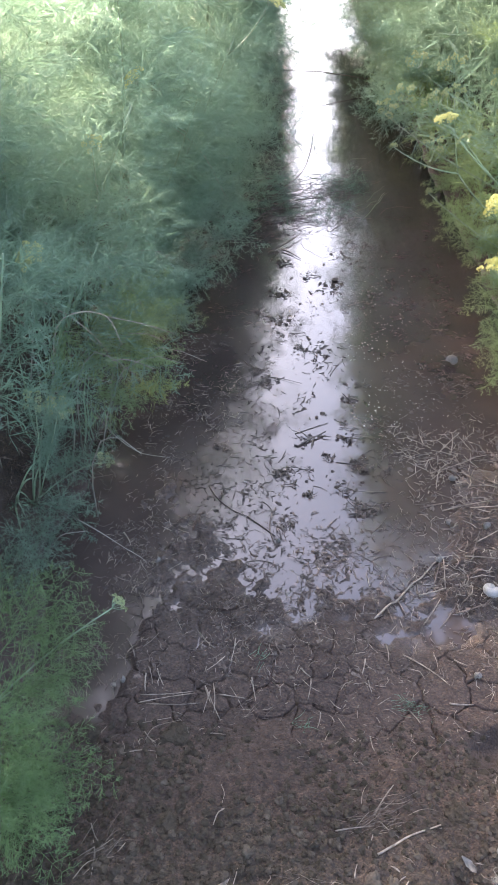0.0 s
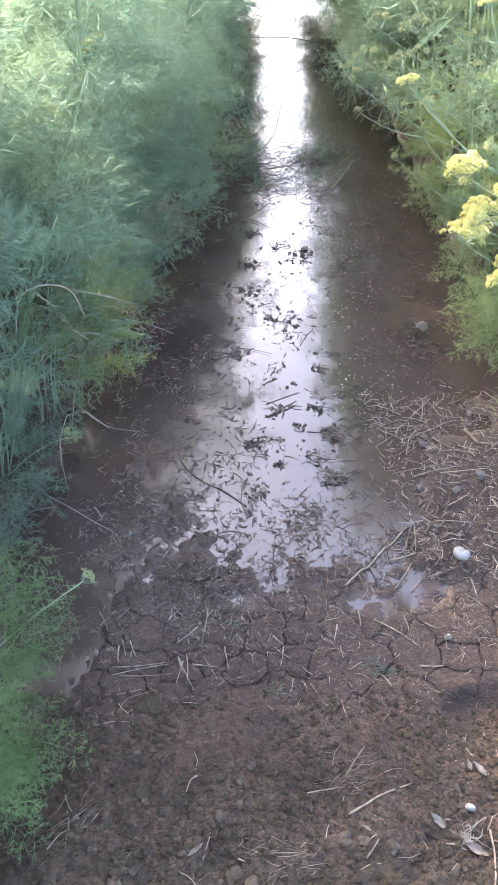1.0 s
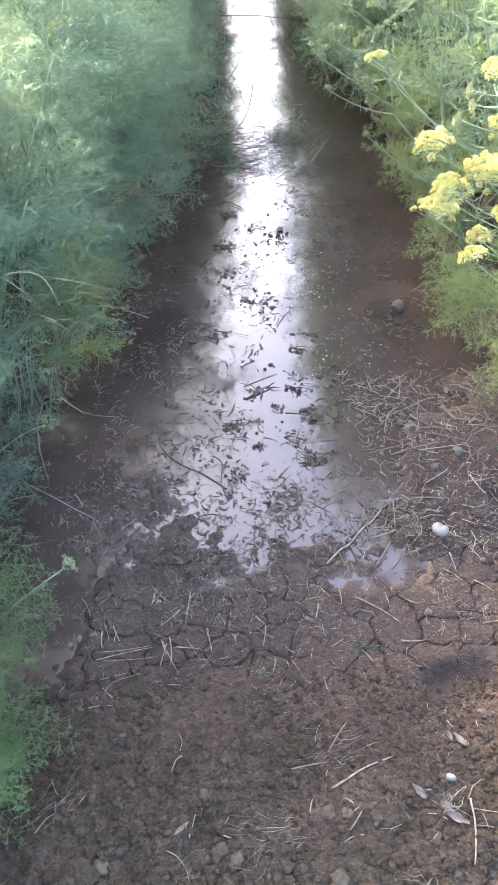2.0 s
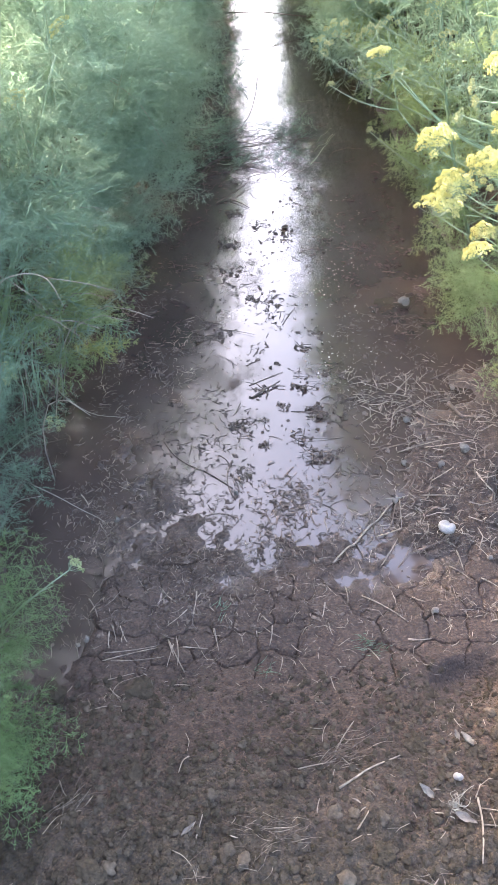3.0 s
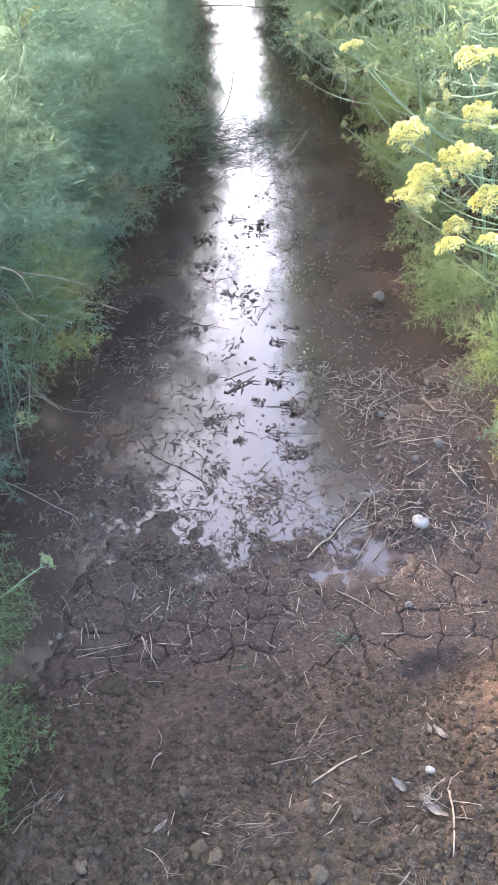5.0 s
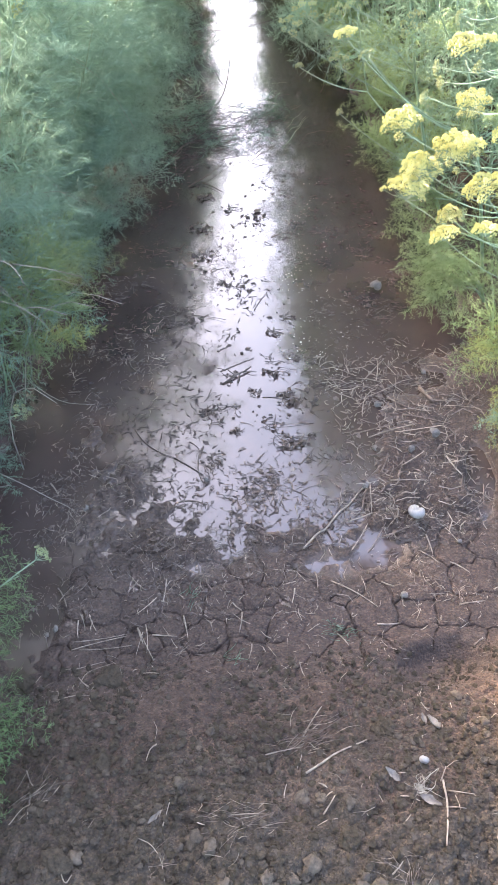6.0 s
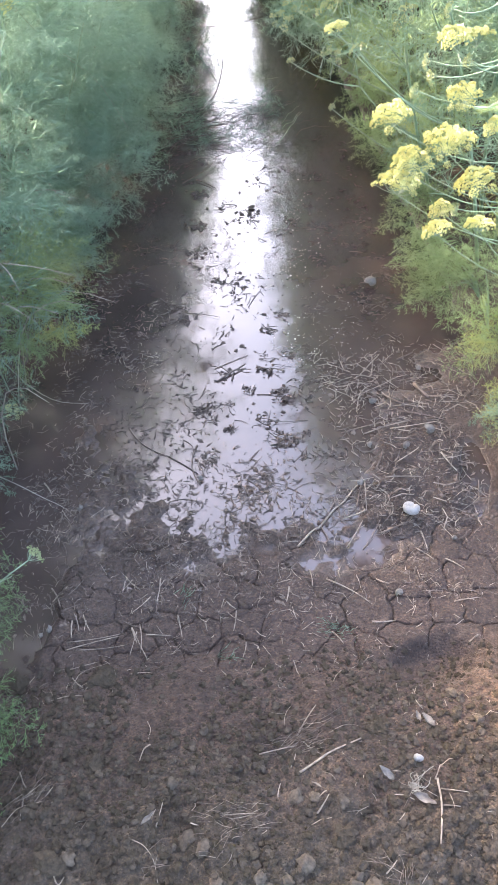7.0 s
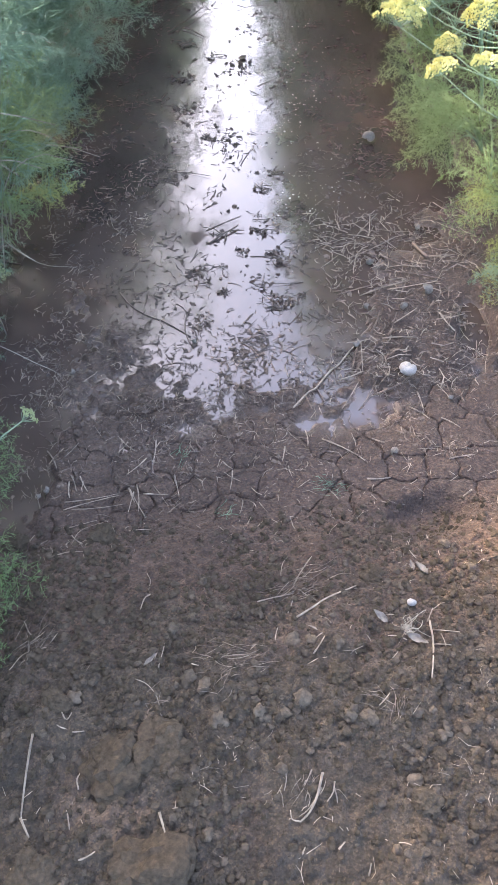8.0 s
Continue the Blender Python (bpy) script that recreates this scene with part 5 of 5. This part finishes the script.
    fill("bank_foot_leaves", 300, (-0.72, -0.33, 1.15, 2.1), lambda x, y: 0.3 + 0.7 * patch(x, y, 0.07, 73), ROT, curls(0.01, 0.05), "dark rotten leaf strips at the foot of the bank")
    fill("shoal_leaves", 280, (0.42, 0.92, 1.2, 2.0), shoal, WETSTRAW, curls(0.008, 0.035), "brown curled leaf strips matted on the shoal")
    # glints on the dark water, painted as pale scraps
    fill("pale_specks", 420, (0.36, 0.72, 1.7, 2.95), lambda x, y: patch(x, y, 0.09, 60) ** 2 * float(1 - step(0.55, 0.72, x)), SPECK, scraps(0.0018, 0.0046), "tiny pale specks that stand for glints on the water")
    fill("floating_scraps", 3200, (-0.3, 0.78, 1.15, 3.3), water_side, ROT, scraps(0.002, 0.011), "dark rotting leaf scraps on the water")
    fill("floating_stalks", 1800, (-0.3, 0.78, 1.15, 3.3), water_side, ROT, bits(0.008, 0.045, 0.0006, 0.0016), "dark rotting stalk bits on the water")
    fill("wet_litter", 1500, (-0.32, 0.8, 1.0, 2.6), lambda x, y: max(shore(x, y), water_side(x, y) * 0.5), WETSTRAW, bits(0.008, 0.05, 0.0006, 0.0018, 0.004), "soaked brown stalk bits along the waterline")
    fill("wet_scraps", 1100, (-0.3, 0.8, 1.0, 1.6), shore, WETSTRAW, scraps(0.002, 0.009), "soaked brown leaf scraps along the waterline")
    fill("shore_straw", 750, (-0.3, 0.85, 0.8, 1.4), shore, STRAW, bits(0.006, 0.05, 0.0004, 0.0011, 0.003), "short dry straw bits over cracked mud")
    fill("shoal_straw", 380, (0.42, 0.9, 1.2, 1.95), shoal, STRAW, bits(0.012, 0.08, 0.0006, 0.0017, 0.010), "matted dry straw bits on the debris shoal")
    fill("shoal_litter", 380, (0.42, 0.95, 1.2, 2.0), shoal, WETSTRAW, bits(0.01, 0.07, 0.0006, 0.002, 0.006), "brown broken stalks matted on the shoal")
    fill("shoal_scraps", 350, (0.42, 0.95, 1.2, 2.0), shoal, WETSTRAW, scraps(0.003, 0.012), "brown broken leaf scraps matted on the shoal")
    fill("bank_straw", 520, (-0.4, 0.75, 0.1, 0.9), bank, STRAW, bits(0.005, 0.04, 0.0003, 0.0008, 0.002), "short pale straw bits over the crumbly bank")


build_litter()

CLUMPS = ((0.145, 1.681, 0.032), (0.217, 1.591, 0.021), (0.334, 1.535, 0.042), (0.377, 1.538, 0.03), (0.237, 1.375, 0.026), (0.29, 1.411, 0.014), (0.151, 1.488, 0.021), (-0.017, 1.481, 0.021), (0.417, 1.555, 0.015), (-0.032, 1.784, 0.023), (0.262, 2.778, 0.04), (0.158, 2.879, 0.037), (0.342, 2.716, 0.048), (0.358, 2.65, 0.026), (0.141, 2.646, 0.047), (0.146, 2.466, 0.041), (0.213, 2.287, 0.027), (0.047, 2.167, 0.033), (0.079, 2.095, 0.04), (0.352, 2.011, 0.028), (0.403, 2.082, 0.025), (0.029, 2.095, 0.029), (0.343, 1.825, 0.043), (0.365, 1.713, 0.038), (0.316, 1.616, 0.034), (0.271, 1.748, 0.023), (0.172, 1.228, 0.022), (0.219, 1.224, 0.019), (0.073, 1.276, 0.019), (0.007, 1.214, 0.027), (0.045, 1.164, 0.024))


def build_clumps():
    r = random.Random(55)
    for x, y, s in CLUMPS:
        root = new("debris_clump")
        root.location = (x, y, support(x, y))
        tagged(root, "dark clump of rotting leaves and stalks in the water", "debris", "debris clumps in the water")
        for k in range(8 + int(s * 220)):
            a, d = r.uniform(0, 6.28), s * math.sqrt(r.random())
            p = (d * math.cos(a), d * math.sin(a) * 0.8, r.uniform(0, 0.008))
            if r.random() < 0.6:
                v, f = scrap(r, p, r.uniform(0.1, 0.38) * s)
                part("leaf", mesh_of("leaf", v, f, ROT), root)
            else:
                v, f = splinter(r, p, r.uniform(0.4, 1.2) * s, r.uniform(0.0006, 0.0016))
                part("stalk", mesh_of("stalk", v, f, ROT if r.random() < 0.6 else WETSTRAW, True), root)
        for k in range(2):
            a = r.uniform(0, 6.28)
            e = Vector((math.cos(a), math.sin(a), r.uniform(0.0, 0.5))) * s
            v, f = tube(bent(e * -0.7, e, (0, 0, 0.006), 4), [0.0012, 0.0011, 0.001, 0.0009, 0.0006], 5)
            part("stalk", mesh_of("stalk", v, f, WETSTRAW, True), root)


build_clumps()


def build_bubbles():
    """Small bubbles on the still water beside the shoal and along the silt."""
    r = random.Random(66)
    pieces = []
    while len(pieces) < 420:
        x, y = r.gauss(0.54, 0.1), r.uniform(1.6, 3.1)
        if r.random() < 0.25:
            x = r.uniform(-0.2, 0.5)
        if support(x, y) > 0.001 or float(value_noise(x, y, 0.12, 71)) < r.uniform(-0.6, 0.6):
            continue
        s = r.uniform(0.0012, 0.0032)
        verts, faces = [], []
        for i in range(3):
            e = (0, 0.55, 1.1)[i]
            verts += [(x + s * math.cos(e) * math.cos(k * 1.0472), y + s * math.cos(e) * math.sin(k * 1.0472), s * 0.8 * math.sin(e)) for k in range(6)]
            if i:
                o = 6 * (i - 1)
                faces += [(o + k, o + (k + 1) % 6, o + 6 + (k + 1) % 6, o + 6 + k) for k in range(6)]
        faces.append((12, 13, 14, 15, 16, 17))
        pieces.append((verts, faces))
    tagged(new("foam_bubbles", mesh_of("foam_bubbles", *merged(pieces), WATER, True)), "tiny glossy bubbles on the muddy water", "bubbles", kind="stuff")


build_bubbles()


# ---- small dry tufts and roots on the bank ----
def tuft(x, y, size, count, seed, label, way=None, mat=None):
    """A loose bundle of broken dry blades that lie mostly one way."""
    r = random.Random(seed)
    root = new("dry_tuft")
    root.location = (x, y, support(x, y))
    tagged(root, label, "grass", "dry tufts on the bank")
    main = r.uniform(0, 3.14) if way is None else way
    for k in range(count):
        a = main + r.gauss(0, 0.55 if way is None else 0.42) + (3.14 if r.random() < 0.35 else 0)
        l = size * r.uniform(0.25, 1.0)
        p = Vector((r.gauss(0, 0.3) * size, r.gauss(0, 0.3) * size, r.uniform(0, 0.004)))
        e = p + Vector((math.cos(a) * l, math.sin(a) * l, r.uniform(-0.02, 0.25) * l))
        w = r.uniform(0.00025, 0.0006)
        v, f = tube(bent(p, e, (r.uniform(-0.13, 0.13) * l, r.uniform(-0.13, 0.13) * l, 0.06 * l), 5), [w, w, w, w * 0.8, w * 0.6, w * 0.3], 4)
        part("blade", mesh_of("blade", v, f, mat or (WETSTRAW if k % 3 else STRAW), True), root)


def build_tufts():
    dry = "small tuft of dry pale grass on the soil"
    for i, (x, y, size, n) in enumerate(((0.407, 0.446, 0.04, 18), (0.143, 0.503, 0.035, 14), (0.43, 0.43, 0.03, 12), (0.02, 0.478, 0.04, 10), (-0.08, 0.56, 0.03, 8), (0.05, 0.93, 0.045, 14))):
        tuft(x, y, size, n, 600 + i, dry)
    tuft(0.302, 0.687, 0.07, 46, 620, "flattened bundle of dry grey grass blades", 0.35)
    tuft(0.27, 0.672, 0.06, 18, 627, "flattened bundle of dry grey grass blades", 0.1)
    tuft(0.154, 0.548, 0.055, 40, 622, "flattened bundle of dry grey grass blades", 0.1)
    tuft(0.20, 0.535, 0.04, 20, 628, "flattened bundle of dry grey grass blades", 0.5)
    tuft(-0.184, 0.617, 0.055, 34, 621, "flattened bundle of dry grey grass blades", 0.7)
    tuft(0.264, 0.325, 0.035, 18, 629, "curled nest of dry root fibres on the soil", 1.3)
    tuft(0.17, 0.893, 0.03, 18, 624, "tiny green weed on the mud shore", None, LEAF)
    tuft(0.389, 0.955, 0.035, 30, 625, "tiny green weed on the mud shore", None, LEAF)
    tuft(0.42, 0.94, 0.03, 18, 630, "tiny green weed on the mud shore", None, LEAF)
    tuft(0.08, 1.07, 0.03, 16, 626, "tiny green weed at the water edge", None, LEAF)


def build_root_ball():
    """A dried white root crown with hairs that spread on all sides."""
    r = random.Random(93)
    root = new("root_ball")
    root.location = (0.469, 0.572, support(0.469, 0.572))
    tagged(root, "dry whitish root crown with thin spreading hairs", "root")
    part("crown", mesh_of("crown", *lump(r, 7, 0.0055, 0.7, 2, 0.5), DEADSTEM), root)
    for k in range(26):
        a = r.uniform(0, 6.28)
        l = 0.010 + 0.032 * r.random() ** 1.6
        e = Vector((math.cos(a) * l, math.sin(a) * l, r.uniform(-0.002, 0.006)))
        w = r.uniform(0.0004, 0.0009)
        v, f = tube(bent((r.uniform(-0.008, 0.008), r.uniform(-0.008, 0.008), 0.003), e, (r.uniform(-0.6, 0.6) * l, r.uniform(-0.6, 0.6) * l, 0.004), 7, r, 0.001), [w, w, w, w, w * 0.8, w * 0.7, w * 0.5, w * 0.3], 4)
        part("root_hair", mesh_of("root_hair", v, f, DEADSTEM if k % 3 else STRAW, True), root)


build_root_ball()
build_tufts()


def cupped(r, length, width):
    """A torn, cupped piece of dry leaf sheath, pointed at both ends, with some thickness."""
    n, k = 9, 7
    rim = [r.uniform(0.75, 1.1) for _ in range(n)]
    top, under = [], []
    for i in range(n):
        t = i / (n - 1)
        half = width * (0.12 + 0.88 * math.sin(math.pi * t ** 0.8)) * rim[i]
        for j in range(k):
            u = j / (k - 1) * 2 - 1
            p = Vector(((t - 0.5) * length, math.sin(u * 1.2) * half, (1 - math.cos(u * 1.2)) * half + 0.12 * length * (2 * t - 1) ** 2 + r.uniform(-0.2, 0.2) * width))
            top.append(p)
            under.append(p - Vector((0, 0, 0.0006)))
    faces = []
    o = n * k
    for i in range(n - 1):
        for j in range(k - 1):
            a = i * k + j
            faces += [(a, a + 1, a + k + 1, a + k), (o + a + k, o + a + k + 1, o + a + 1, o + a)]
        faces += [(i * k, i * k + k, o + i * k + k, o + i * k), (i * k + k - 1, o + i * k + k - 1, o + i * k + 2 * k - 1, i * k + 2 * k - 1)]
    for j in range(k - 1):
        e = (n - 1) * k + j
        faces += [(j, o + j, o + j + 1, j + 1), (e, e + 1, o + e + 1, o + e)]
    return top + under, faces


def build_husks():
    """Curled pale husks and dry leaf sheaths on the bank."""
    r = random.Random(91)
    for x, y, length, width, turn in ((0.525, 0.695, 0.034, 0.0095, 2.0), (0.429, 0.600, 0.032, 0.0075, 2.3), (0.482, 0.548, 0.038, 0.008, -0.6), (0.512, 0.709, 0.022, 0.005, 1.7), (0.026, 0.557, 0.028, 0.005, 0.7)):
        ob = new("dry_sheath", mesh_of("dry_sheath", *cupped(r, length, width), DULLSHELL, True))
        ob.location, ob.rotation_euler = (x, y, support(x, y) + 0.003), (r.uniform(-0.5, 0.5), r.uniform(-0.3, 0.3), turn)
        tagged(ob, "crumpled greyish dry leaf sheath on the soil", "husk", "husks on the bank")
    for x, y, length in ((0.035, 0.566, 0.018), (-0.15, 0.627, 0.028), (0.445, 0.60, 0.02), (0.31, 0.59, 0.03), (0.318, 0.575, 0.024), (-0.115, 0.455, 0.026), (0.06, 0.32, 0.022), (0.56, 0.78, 0.02), (0.10, 0.545, 0.026), (0.17, 0.53, 0.022)):
        v, f = curl(r, (x, y, support(x, y) + 0.002), length * 0.8, length * 0.045)
        tagged(new("husk", mesh_of("husk", v, f, STRAW)), "pale curled husk lying on the crumbly bank", "husk", "husks on the bank")


build_husks()
